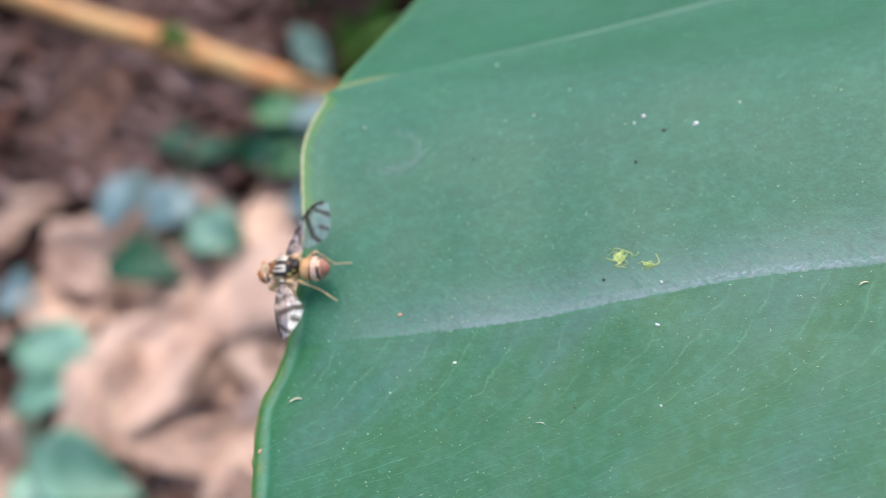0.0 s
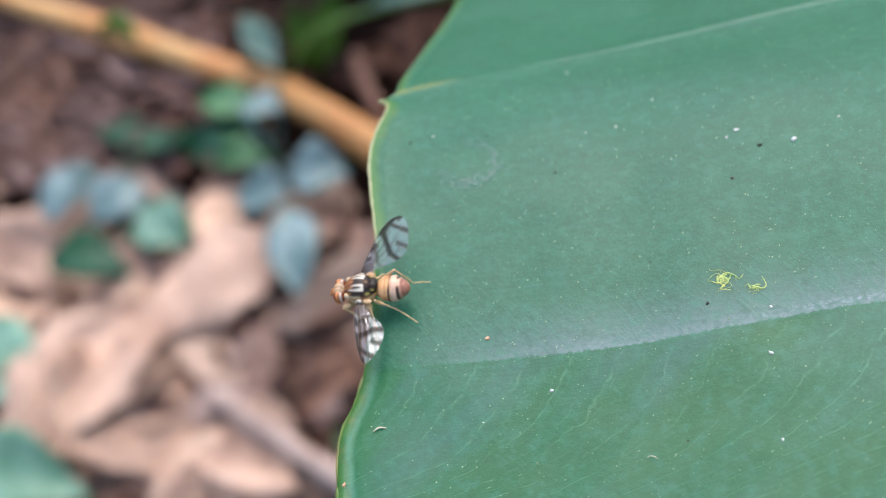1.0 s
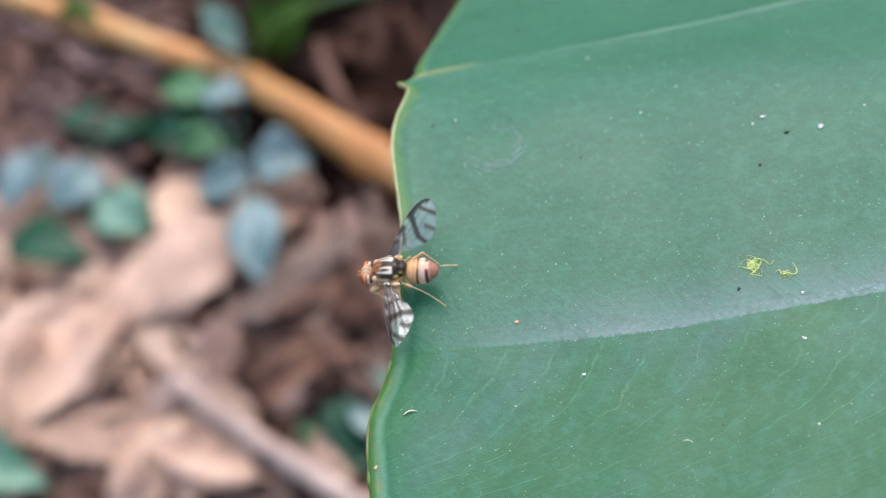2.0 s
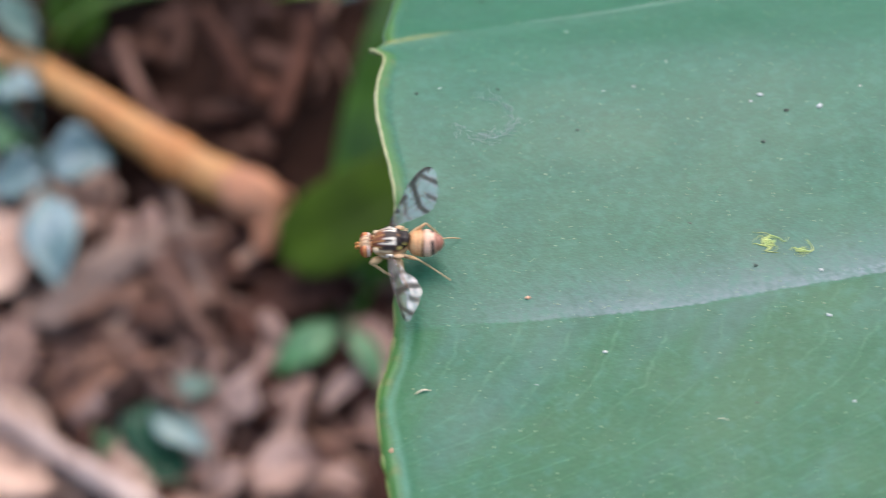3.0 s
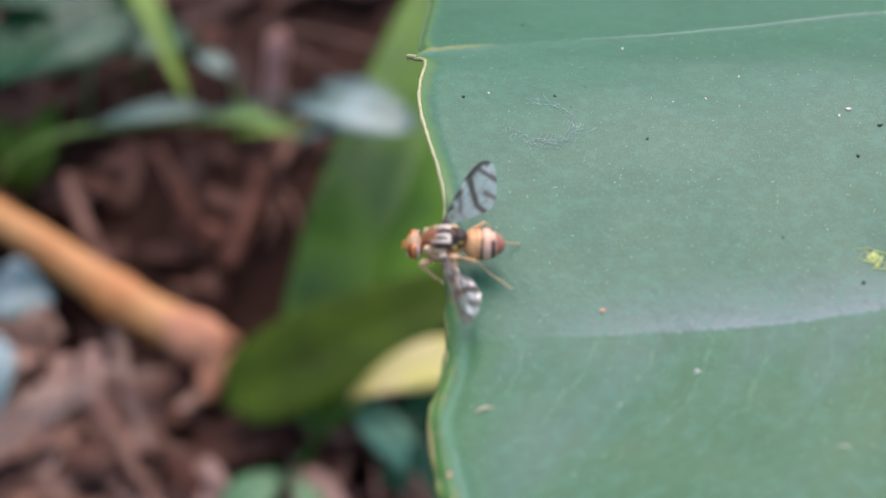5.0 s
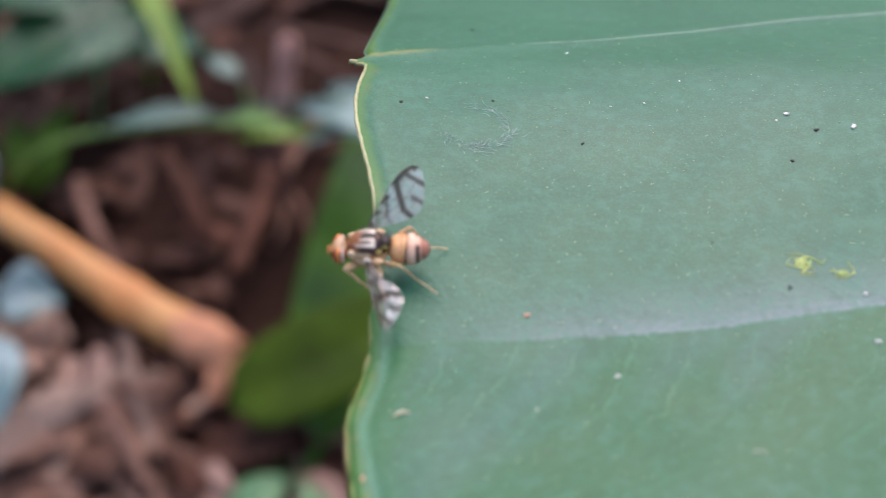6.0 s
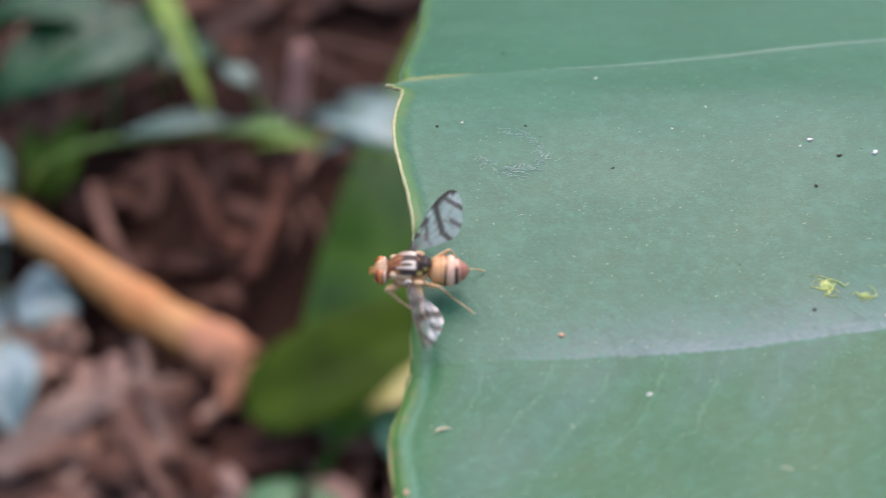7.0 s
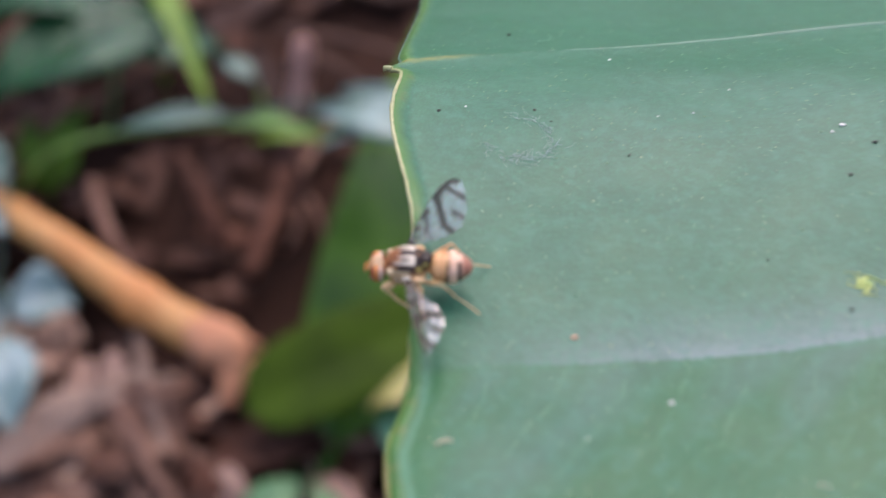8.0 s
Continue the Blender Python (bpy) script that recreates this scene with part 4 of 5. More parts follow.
def build_specks():
    for i, (x, y, r) in enumerate(((30.7, 12.3, 0.26), (34.9, 10.7, 0.36), (32.4, -4.3, 0.20), (32.2, -8.2, 0.22), (16.9, -10.1, 0.20), (29.9, 11.7, 0.16), (21.2, 14.2, 0.15), (18.8, 13.75, 0.13), (16.6, 22.9, 0.17), (24.1, 17.1, 0.13), (38.4, 12.7, 0.15), (6.0, 14.7, 0.14), (12.1, -12.5, 0.1), (32.6, -15.0, 0.15))):
        grit("pale_speck", "tiny off-white grain stuck to the green leaf", x, y, r * 0.54, SPECKWHITE, i, 1.3, i * 47)
    for i, (x, y, r) in enumerate(((32.4, 10.5, 0.26), (30.2, 7.5, 0.22), (4.2, 14.0, 0.22), (9.7, 30.5, 0.26), (16.5, 9.7, 0.19), (28.0, -3.6, 0.22), (10.6, 14.3, 0.20), (11.6, 13.0, 0.12), (23.9, 0.5, 0.13), (26.4, -14.7, 0.12))):
        grit("dark_speck", "tiny dark brown grain stuck to the green leaf", x, y, r * 0.52, SPECKDARK, 40 + i, 1.2, i * 61)
    grit("orange_speck", "small orange-tan scab on the green leaf", 11.9, -5.4, 0.14, SPECKORANGE, 90, 1.3, 30)
    grit("orange_speck", "small orange-tan scab on the green leaf", 2.4, -17.1, 0.13, SPECKORANGE, 91, 1.2, 70)
    husk(4.5, -12.8, 1.0, 15, 0.65)
    husk(24.0, -15.9, 0.70, -12, 0.28)
    husk(46.7, -5.9, 0.62, 20, 0.55)
    # branching yellow threads
    for cx, cy, arms in ((29.1, -1.5, 18), (31.4, -2.5, 8)):
        rng = random.Random(int(cx * 10))
        bm = bmesh.new()
        for a in range(arms):
            ang, r, stout = rng.random() * 6.28, 0.45 + 1.1 * rng.random() ** 2, 1.0 if a < arms // 2 else 0.4
            pts = []
            for k in range(6):
                f = k / 5
                x = cx + r * f * math.cos(ang + 0.8 * math.sin(5 * f + a))
                y = cy + 0.8 * r * f * math.sin(ang + 0.8 * math.sin(5 * f + a))
                pts.append(Vector((x * MM, y * MM, (leaf_z(x, y) + 0.03) * MM)))
            tube(bm, curve_points(pts, 16), [0.10 * stout * MM * (1 - 0.8 * k / 15) * (0.8 + 0.4 * rng.random()) for k in range(16)], 6)
        me = bpy.data.meshes.new("yellow_growth")
        bm.to_mesh(me)
        bm.free()
        tagged(new("yellow_growth", finish(me, THREAD)), "branching bright yellow growth on the green leaf", "growth")
    # a torn wisp of silk
    bm = bmesh.new()
    rng = random.Random(8)
    for a in range(120):
        th = -2.9 + 4.6 * (rng.random() if a < 80 else rng.random() * 0.3 + 0.2)
        r0 = rng.gauss(2.3, 0.28)
        x, y, head = 9.3 + r0 * math.cos(th), 11.2 + 0.95 * r0 * math.sin(th), th + 1.57 + rng.gauss(0, 0.7)
        ln, turn = 0.25 + 0.8 * rng.random() ** 2, rng.gauss(0, 0.22)
        pts = []
        for k in range(5):
            pts.append(Vector((x * MM, y * MM, (leaf_z(x, y) + 0.03 + 0.03 * rng.random()) * MM)))
            x, y, head = x + ln / 4 * math.cos(head), y + ln / 4 * math.sin(head), head + turn + rng.gauss(0, 0.25)
        tube(bm, curve_points(pts, 12), (0.006 + 0.012 * rng.random() ** 3) * MM, 4)
    me = bpy.data.meshes.new("silk_wisp")
    bm.to_mesh(me)
    bm.free()
    tagged(new("silk_wisp", finish(me, SILK)), "faint ring of white silk threads on the green leaf", "silk")
    # fine dust
    verts, faces = [], []
    rng = random.Random(21)
    for a in range(1700):
        x, y = 3 + 45 * rng.random(), -24 + 62 * rng.random()
        r = (0.030 + 0.060 * rng.random() ** 4) * MM
        c = Vector((x * MM, y * MM, (leaf_z(x, y) + 0.02) * MM))
        n = len(verts)
        for dx, dy, dz in ((1, 0, 0), (-1, 0, 0), (0, 1, 0), (0, -1, 0), (0, 0, 0.7), (0, 0, -0.7)):
            verts.append(c + Vector((dx, dy, dz)) * r)
        for f in ((0, 2, 4), (2, 1, 4), (1, 3, 4), (3, 0, 4), (2, 0, 5), (1, 2, 5), (3, 1, 5), (0, 3, 5)):
            faces.append(tuple(n + q for q in f))
    # scuffs: fine raised dashes in the wax
    for a in range(420):
        x, y = 3 + 45 * rng.random(), -24 + 62 * rng.random()
        ang, half, r = rng.gauss(0.75, 0.35), 0.05 + 0.13 * rng.random() ** 2, (0.012 + 0.018 * rng.random()) * MM
        u, w = Vector((math.cos(ang), math.sin(ang), 0)), Vector((-math.sin(ang), math.cos(ang), 0))
        n = len(verts)
        for f in (-1, 0, 1):
            px, py = x + f * half * u.x + 0.04 * half * (1 - f * f) * w.x, y + f * half * u.y + 0.04 * half * (1 - f * f) * w.y
            c = Vector((px * MM, py * MM, (leaf_z(px, py) + 0.012) * MM))
            q = r * (1 - 0.6 * f * f)
            verts += [c + w * q, c + Vector((0, 0, q)), c - w * q]
        for k in (0, 3):
            faces += [(n + k, n + k + 1, n + k + 4, n + k + 3), (n + k + 1, n + k + 2, n + k + 5, n + k + 4)]
    me = bpy.data.meshes.new("leaf_dust")
    me.from_pydata(verts, [], faces)
    tagged(new("leaf_dust", finish(me, DUST)), "scattered pale dust and fine scuffs on the green leaf", "dust", kind="stuff")


build_specks()


# ---- the forest floor: litter, sticks and seedlings ----
def lone(name, bm, material, label, category, group="", place=(0, 0, 0)):
    bmesh.ops.recalc_face_normals(bm, faces=bm.faces[:])
    me = bpy.data.meshes.new(name)
    bm.to_mesh(me)
    bm.free()
    ob = new(name, finish(me, material))
    ob.location = place
    return tagged(ob, label, category, group)


def dead_leaf(base, tip, width, material, label, fold=0.3, wave=0.12, roll=0.0, phase=0.0, droop=0.05, crumple=1.0):
    """A fallen leaf with a ragged, warped blade and a dry stalk."""
    b, d = Vector(base), Vector(tip) - Vector(base)
    e = thing("dead_leaf", label, "leaf", "leaf litter", b)
    bm = bmesh.new()
    small_blade(bm, (0, 0, 0), d, width, fold, droop, 0.45, roll, wave, 0.0006, 18, 10, phase)
    for v in bm.verts:
        p = v.co + Vector((phase * 0.37, phase * 0.61, 0))
        v.co += noise.noise_vector(p * 55) * (0.14 * width * crumple) + noise.noise_vector(p * 190) * (0.05 * width * crumple)
    part("blade", bm, material, e)
    bm = bmesh.new()
    tube(bm, [-0.18 * d, -0.08 * d + Vector((0, 0, 0.002)), 0.05 * d], [0.0008, 0.001, 0.0009], 6)
    part("leaf_stalk", bm, material, e)
    return e


def in_shaded_hollow(x, y):
    """The shaded hollow behind the stalk's broken end; thinned litter bares dark soil as its shade."""
    return -0.165 < x < 0.06 and 0.285 < y < 0.56


def build_litter():
    rng = random.Random(12)
    kinds, tans = [], []
    for k in range(8):
        ln = 0.028 + 0.010 * (k % 4)
        kinds.append(dead_leaf((-0.45 + 0.07 * k, 0.66, GROUND + 0.006), (-0.45 + 0.07 * k + ln * 0.8, 0.66 + ln * 0.6, GROUND + 0.010), ln * 0.42, DEAD, "curled brown dead leaf on the forest floor", 0.5 * math.sin(k), 0.15, 0, k, 0.1 - 0.05 * (k % 3)))
        tans.append(dead_leaf((-0.42 + 0.05 * k, 0.08 - 0.02 * (k % 3), GROUND + 0.006), (-0.42 + 0.05 * k + ln * 0.5, 0.08 - 0.02 * (k % 3) - ln * 0.8, GROUND + 0.010), ln * 0.45, TANLEAF, "curled tan dead leaf on the forest floor", 0.5 * math.sin(k + 2), 0.18, 0, k + 3, 0.08))
    for i in range(275):
        if i < 70:
            x, y = -0.60 + 1.10 * rng.random(), -0.40 + 1.15 * rng.random()
        else:
            x, y = -0.50 + 0.66 * rng.random(), 0.05 + 0.60 * rng.random()
        if (y > 0.37 and x > -0.25 and i % 5 < 3) or (in_shaded_hollow(x, y) and i % 5):
            continue
        m = pose(x, y, ground_height(x, y) + 0.002 + 0.008 * rng.random(), rng.uniform(-14, 14), rng.uniform(-14, 14), rng.uniform(0, 360))
        copy_thing((tans if x < -0.10 and y < 0.36 and i % 4 else kinds)[i % 8], m)
    tw = []
    for k in range(5):
        bm = bmesh.new()
        ln = 0.06 + 0.025 * k
        pts = [Vector((ln * (f - 0.5), 0.006 * noise.noise(Vector((f * 3, k, 0))), 0.004 * noise.noise(Vector((f * 4, k, 9))))) for f in [j / 9 for j in range(10)]]
        tube(bm, pts, [(0.0022 - 0.00012 * j) for j in range(10)], 7)
        if k % 2:
            tube(bm, [pts[5], pts[5] + Vector((0.015, 0.012, 0.003)), pts[5] + Vector((0.03, 0.018, 0.004))], [0.0012, 0.001, 0.0006], 6)
        tw.append(lone("twig", bm, TWIG, "thin dry brown twig on the forest floor", "twig", "twigs in the litter", (-0.40 + 0.09 * k, 0.58 + 0.03 * (k % 2), GROUND + 0.010)))
    for i in range(280):
        x, y = (-0.48 + 0.62 * rng.random(), 0.08 + 0.56 * rng.random()) if i > 50 else (-0.55 + 1.0 * rng.random(), -0.4 + 1.1 * rng.random())
        if in_shaded_hollow(x, y) and i % 3:
            continue
        copy_thing(tw[i % 5], pose(x, y, ground_height(x, y) + 0.005 + 0.011 * rng.random(), 0, rng.uniform(-10, 10), rng.uniform(0, 360)))


build_litter()


def flakes(name, label, count, place, sizes, material, seed, along=None, lift=0.0, single=False):
    """Crumbled litter: small, bent, ragged flakes; place(rng) gives each one's x and y, along its heading; single: each flake is a thing."""
    rng = random.Random(seed)
    verts, faces = [], []
    for k in range(count):
        x, y = place(rng)
        if in_shaded_hollow(x, y) and k % 2:
            continue
        size = sizes[0] + (sizes[1] - sizes[0]) * rng.random() ** 2
        long = rng.uniform(1.0, 2.9) if along is None else rng.uniform(4, 9)
        m = pose(x, y, ground_height(x, y) + 0.001 + lift + 0.010 * rng.random(), rng.uniform(-28, 28), rng.uniform(-28, 28), rng.uniform(0, 360) if along is None else along + rng.uniform(-22, 22))
        n, base, bend = 8, len(verts), rng.uniform(-0.25, 0.25)
        for low in (0, 0.0005):
            verts.append(m @ Vector((0, 0, 0.12 * size - low)))
            for i in range(n):
                a, r = 2 * math.pi * i / n, size * rng.uniform(0.65, 1.1) if not low else 0
                if low:
                    p = verts[base + 1 + i] - Vector((0, 0, low))
                    verts.append(p)
                else:
                    px, py = r * long * math.cos(a), r * math.sin(a)
                    verts.append(m @ Vector((px, py, bend * py * py / size + rng.uniform(-0.12, 0.12) * size)))
        other = base + n + 1
        for i in range(n):
            j = (i + 1) % n
            faces += [(base, base + 1 + i, base + 1 + j), (other, other + 1 + j, other + 1 + i), (base + 1 + i, other + 1 + i, other + 1 + j, base + 1 + j)]
        if single:
            me = bpy.data.meshes.new(name)
            me.from_pydata([v - m.translation for v in verts], [], faces)
            chip = new(name, finish(me, material, False))
            chip.location = m.translation
            tagged(chip, label, "leaf fragment", "leaf fragments in the litter")
            verts, faces = [], []
    if single:
        return
    me = bpy.data.meshes.new(name)
    me.from_pydata(verts, [], faces)
    tagged(new(name, finish(me, material, False)), label, "litter", kind="stuff")


def within(x0, x1, y0, y1):
    return lambda rng: (rng.uniform(x0, x1), rng.uniform(y0, y1))


def round_about(x, y, sx, sy):
    return lambda rng: (rng.gauss(x, sx), rng.gauss(y, sy))


flakes("litter_flakes", "crumbled brown leaf litter on the forest floor", 2200, within(-0.55, 0.30, -0.05, 0.70), (0.003, 0.011), FLAKE, 3)
PALE_CHIP = "torn pale pinkish fragment of a dead leaf"
flakes("leaf_fragment", PALE_CHIP, 120, round_about(-0.245, 0.225, 0.055, 0.055), (0.005, 0.019), PALEFLAKE, 4, single=True)
flakes("leaf_fragment", PALE_CHIP, 26, round_about(-0.135, 0.215, 0.035, 0.035), (0.003, 0.009), PALEFLAKE, 5, single=True)
flakes("leaf_fragment", "torn dull pinkish fragment of a dead leaf", 75, round_about(-0.115, 0.205, 0.036, 0.036), (0.004, 0.011), PINKCHIP, 15, None, 0.004, True)
flakes("leaf_fragment", PALE_CHIP, 26, round_about(-0.235, 0.205, 0.035, 0.030), (0.008, 0.018), PALEFLAKE, 8, None, 0.010, True)
flakes("leaf_fragment", "torn brown fragment of a dead leaf", 58, round_about(-0.225, 0.215, 0.060, 0.060), (0.003, 0.010), BROWNCHIP, 9, None, 0.012, True)
flakes("leaf_fragment", PALE_CHIP, 25, round_about(-0.198, 0.275, 0.016, 0.022), (0.005, 0.012), PALEFLAKE, 10, None, 0.010, True)
flakes("leaf_fragment", "torn dull pinkish fragment of a dead leaf", 40, round_about(-0.205, 0.205, 0.040, 0.040), (0.004, 0.010), PINKCHIP, 17, None, 0.012, True)
flakes("bark_fibres", "matted brown bark fibres on the forest floor", 650, within(-0.44, -0.235, 0.325, 0.46), (0.0010, 0.0026), FIBRE, 6, 150, 0.007)


def rod(pts, radii, origin):
    """A lumpy stick through the points, as a mesh about origin."""
    bm = bmesh.new()
    run = curve_points(pts, 26)
    rr = [float(np.interp(i / 25, np.linspace(0, 1, len(radii)), radii)) * (1 + 0.22 * noise.noise(Vector((i * 0.45, radii[0] * 900, 0)))) for i in range(26)]
    tube(bm, [p - origin for p in run], rr, 12)
    for v in bm.verts:
        v.co += noise.noise_vector((v.co + origin) * 90) * (0.30 * radii[0]) + noise.noise_vector((v.co + origin) * 300) * (0.10 * radii[0])
    return bm


def stick(name, pts, radii, material, label, category="stick"):
    origin = Vector(pts[0])
    e = thing(name, label, category, place=origin)
    part("shaft", rod(pts, radii, origin), material, e)
    for i, (end, inner, r) in enumerate(((pts[0], pts[1], radii[0]), (pts[-1], pts[-2], radii[-1]))):
        end, back = Vector(end), (Vector(end) - Vector(inner)).normalized()
        bm = bmesh.new()
        for k in range(4):
            side = back.orthogonal().normalized()
            side.rotate(Matrix.Rotation(1.6 * k + i, 3, back))
            a, ln = end + 0.4 * r * side - 0.8 * r * back, r * (1.3 + 0.5 * noise.noise(end * 300 + Vector((k, 0, 0))))
            tube(bm, [a - origin, a + 0.6 * ln * back - origin, a + ln * back + 0.1 * r * side - origin], [0.5 * r, 0.42 * r, 0.12 * r], 6)
        part("broken_end", bm, material, e)
    return e


def seedling(label, foot, leaves, stem=MIDGREEN):
    """A small plant: leaves given as base, tip, width and material."""
    foot = Vector(foot)
    e = thing("seedling", label, "plant", "seedlings", foot)
    top = sum((Vector(l[0]) for l in leaves), Vector()) / len(leaves)
    crown = Vector((foot.x * 0.6 + top.x * 0.4, foot.y * 0.6 + top.y * 0.4, min(Vector(l[0]).z for l in leaves) - 0.006)) - foot
    bm = bmesh.new()
    tube(bm, curve_points([Vector((0, 0, -0.006)), crown * 0.5 + Vector((0.002, 0, 0)), crown], 8), 0.0014, 8)
    part("stem", bm, stem, e)
    for i, (base, tip, width, material, *fold) in enumerate(leaves):
        b, t = Vector(base) - foot, Vector(tip) - foot
        bm = bmesh.new()
        tube(bm, curve_points([crown, crown.lerp(b, 0.5) + Vector((0, 0, 0.004)), b, b.lerp(t, 0.15)], 8), 0.0008, 6)
        small_blade(bm, b, t, width, fold[0] if fold else 0.22, 0.10, 0.45, fold[1] if fold else 0.25 * math.sin(2.3 * i), 0.10, 0.0004, 14, 8, i, 1.05)
        part("leaf", bm, material, e)
    return e


def build_floor_plants():
    o = Vector((-0.094, 0.2955, GROUND))
    e = thing("dry_stalk", "long orange-brown dry leaf stalk with a broken end lying on litter", "stalk", place=o)
    part("shaft", rod([(-0.46, 0.505, -0.381), (-0.363, 0.452, -0.381), (-0.276, 0.409, -0.381), (-0.186, 0.362, -0.381), (-0.130, 0.3185, -0.381), (-0.094, 0.2935, -0.381)], [0.0056, 0.0066, 0.0072, 0.0085, 0.0096], o), STALK, e, "orange-brown dry shaft")
    part("broken_end", rod([(-0.0965, 0.2955, -0.381), (-0.084, 0.287, -0.381), (-0.0725, 0.279, -0.380)], [0.0098, 0.0108, 0.0085], o), STALKEND, e, "pinkish brown broken end")
    part("splinter", rod([(-0.0880, 0.2915, -0.382), (-0.0768, 0.2800, -0.381), (-0.0822, 0.2660, -0.390)], [0.008, 0.007, 0.004], o), STALKEND, e, "bent pinkish splinter")
    part("bud_scale", rod([(-0.292, 0.413, -0.376), (-0.280, 0.412, -0.371), (-0.270, 0.402, -0.373)], [0.003, 0.005, 0.002], o), OLIVEGREEN, e, "greenish node on the stalk")
    stick("weathered_stick", [(-0.189, 0.195, -0.372), (-0.155, 0.172, -0.374), (-0.119, 0.150, -0.380), (-0.08, 0.127, -0.385)], [0.004, 0.0045, 0.005], ASHTWIG, "pale ashy weathered stick lying on the forest floor")
    stick("weathered_stick", [(-0.163, 0.228, -0.383), (-0.138, 0.254, -0.382), (-0.104, 0.275, -0.385)], [0.0045, 0.004, 0.003], PALETWIG, "pale weathered stick lying on the forest floor")
    stick("weathered_stick", [(-0.120, 0.305, -0.391), (-0.115, 0.27, -0.389), (-0.106, 0.225, -0.392)], [0.0035, 0.004, 0.004], TWIG, "brown weathered stick lying on the forest floor")
    stick("weathered_stick", [(-0.1690, 0.2300, -0.384), (-0.1530, 0.2500, -0.380), (-0.1400, 0.2660, -0.384)], [0.0058, 0.0062, 0.0050], PALETWIG, "broad flat piece of pale weathered bark on the litter")
    stick("weathered_stick", [(-0.1263, 0.2625, -0.384), (-0.1110, 0.2390, -0.379), (-0.0961, 0.2142, -0.386)], [0.0030, 0.0028, 0.0022], TWIG, "thin brown stick lying on the forest floor")
    stick("upright_stick", [(-0.0668, 0.4410, -0.402), (-0.064, 0.446, -0.380), (-0.0599, 0.4530, -0.357)], [0.0052, 0.0052, 0.0046], PINKTWIG, "short pinkish brown stick standing in the litter")
    fallen = "brown weathered stick lying in the hollow"
    stick("weathered_stick", [(-0.1158, 0.3976, -0.380), (-0.1050, 0.378, -0.380), (-0.0932, 0.3562, -0.388)], [0.0035, 0.0045, 0.004], DEAD, fallen)
    stick("weathered_stick", [(-0.0649, 0.3835, -0.376), (-0.0700, 0.360, -0.382), (-0.0791, 0.3342, -0.390)], [0.0045, 0.005, 0.0045], DEAD, fallen)
    stick("weathered_stick", [(-0.1557, 0.3875, -0.386), (-0.1450, 0.360, -0.383), (-0.1313, 0.3352, -0.390)], [0.003, 0.0035, 0.003], TWIG, fallen)
    stick("weathered_stick", [(-0.1228, 0.3018, -0.390), (-0.1119, 0.2677, -0.380), (-0.1023, 0.2390, -0.388)], [0.0028, 0.003, 0.0026], PALETWIG, "pale weathered stick lying on the forest floor")
    stick("weathered_stick", [(-0.1619, 0.2389, -0.386), (-0.1386, 0.2571, -0.379), (-0.1185, 0.2787, -0.386)], [0.0042, 0.0036, 0.0028], PALETWIG, "pale weathered stick lying on the forest floor")
    stick("rusty_twig", [(-0.0720, 0.2480, -0.398), (-0.0631, 0.2516, -0.391), (-0.0423, 0.2580, -0.384), (-0.0254, 0.2773, -0.378), (-0.012, 0.296, -0.378)], [0.0022, 0.0022, 0.0026, 0.0024], STALK, "thin rusty brown twig under the young leaf", "twig")
    # pale fallen leaves
    pale = "large pale pinkish-brown dead leaf on the forest floor"
    for k, (b, t, w) in enumerate((((-0.235, 0.285, -0.388), (-0.272, 0.225, -0.380), 0.046), ((-0.225, 0.245, -0.386), (-0.255, 0.165, -0.378), 0.046), ((-0.300, 0.275, -0.388), (-0.285, 0.205, -0.383), 0.045), ((-0.200, 0.300, -0.389), (-0.232, 0.262, -0.383), 0.035), ((-0.375, 0.300, -0.390), (-0.325, 0.318, -0.385), 0.030), ((-0.33, 0.19, -0.388), (-0.29, 0.15, -0.382), 0.04), ((-0.175, 0.17, -0.388), (-0.215, 0.135, -0.383), 0.04))):
        dead_leaf(b, t, w, PALE, pale, 0.25, 0.22, 0.2 * math.sin(k * 2.1), k * 1.7)
    for k, (b, t, w) in enumerate((((-0.125, 0.262, -0.388), (-0.168, 0.228, -0.382), 0.028), ((-0.118, 0.212, -0.388), (-0.160, 0.190, -0.383), 0.028), ((-0.095, 0.242, -0.389), (-0.136, 0.268, -0.384), 0.024), ((-0.150, 0.285, -0.389), (-0.185, 0.262, -0.384), 0.026), ((-0.34, 0.40, -0.389), (-0.30, 0.37, -0.384), 0.03), ((-0.36, 0.36, -0.389), (-0.32, 0.40, -0.384), 0.03))):
        dead_leaf(b, t, w, TANLEAF, "curled tan dead leaf on the forest floor", 0.3, 0.15, 0.2 * math.sin(k), k * 1.3)
    for k, (b, t, w) in enumerate((((-0.222, 0.236, -0.376), (-0.288, 0.164, -0.374), 0.056), ((-0.176, 0.278, -0.378), (-0.230, 0.222, -0.373), 0.044), ((-0.152, 0.158, -0.382), (-0.205, 0.178, -0.379), 0.026), ((-0.278, 0.260, -0.381), (-0.328, 0.302, -0.376), 0.036))):
        dead_leaf(b, t, w, BROADPALE, "broad cream-pink dead leaf lying flat on the litter", 0.12, 0.10, 0.15 * math.sin(k * 2.6), 3.1 + k * 2.3, 0.03, 0.75)
    dead_leaf((-0.0436, 0.2336, -0.389), (-0.0200, 0.1880, -0.384), 0.017, DULLPINK, "small tan-pink dead leaf on the forest floor", 0.3, 0.1)
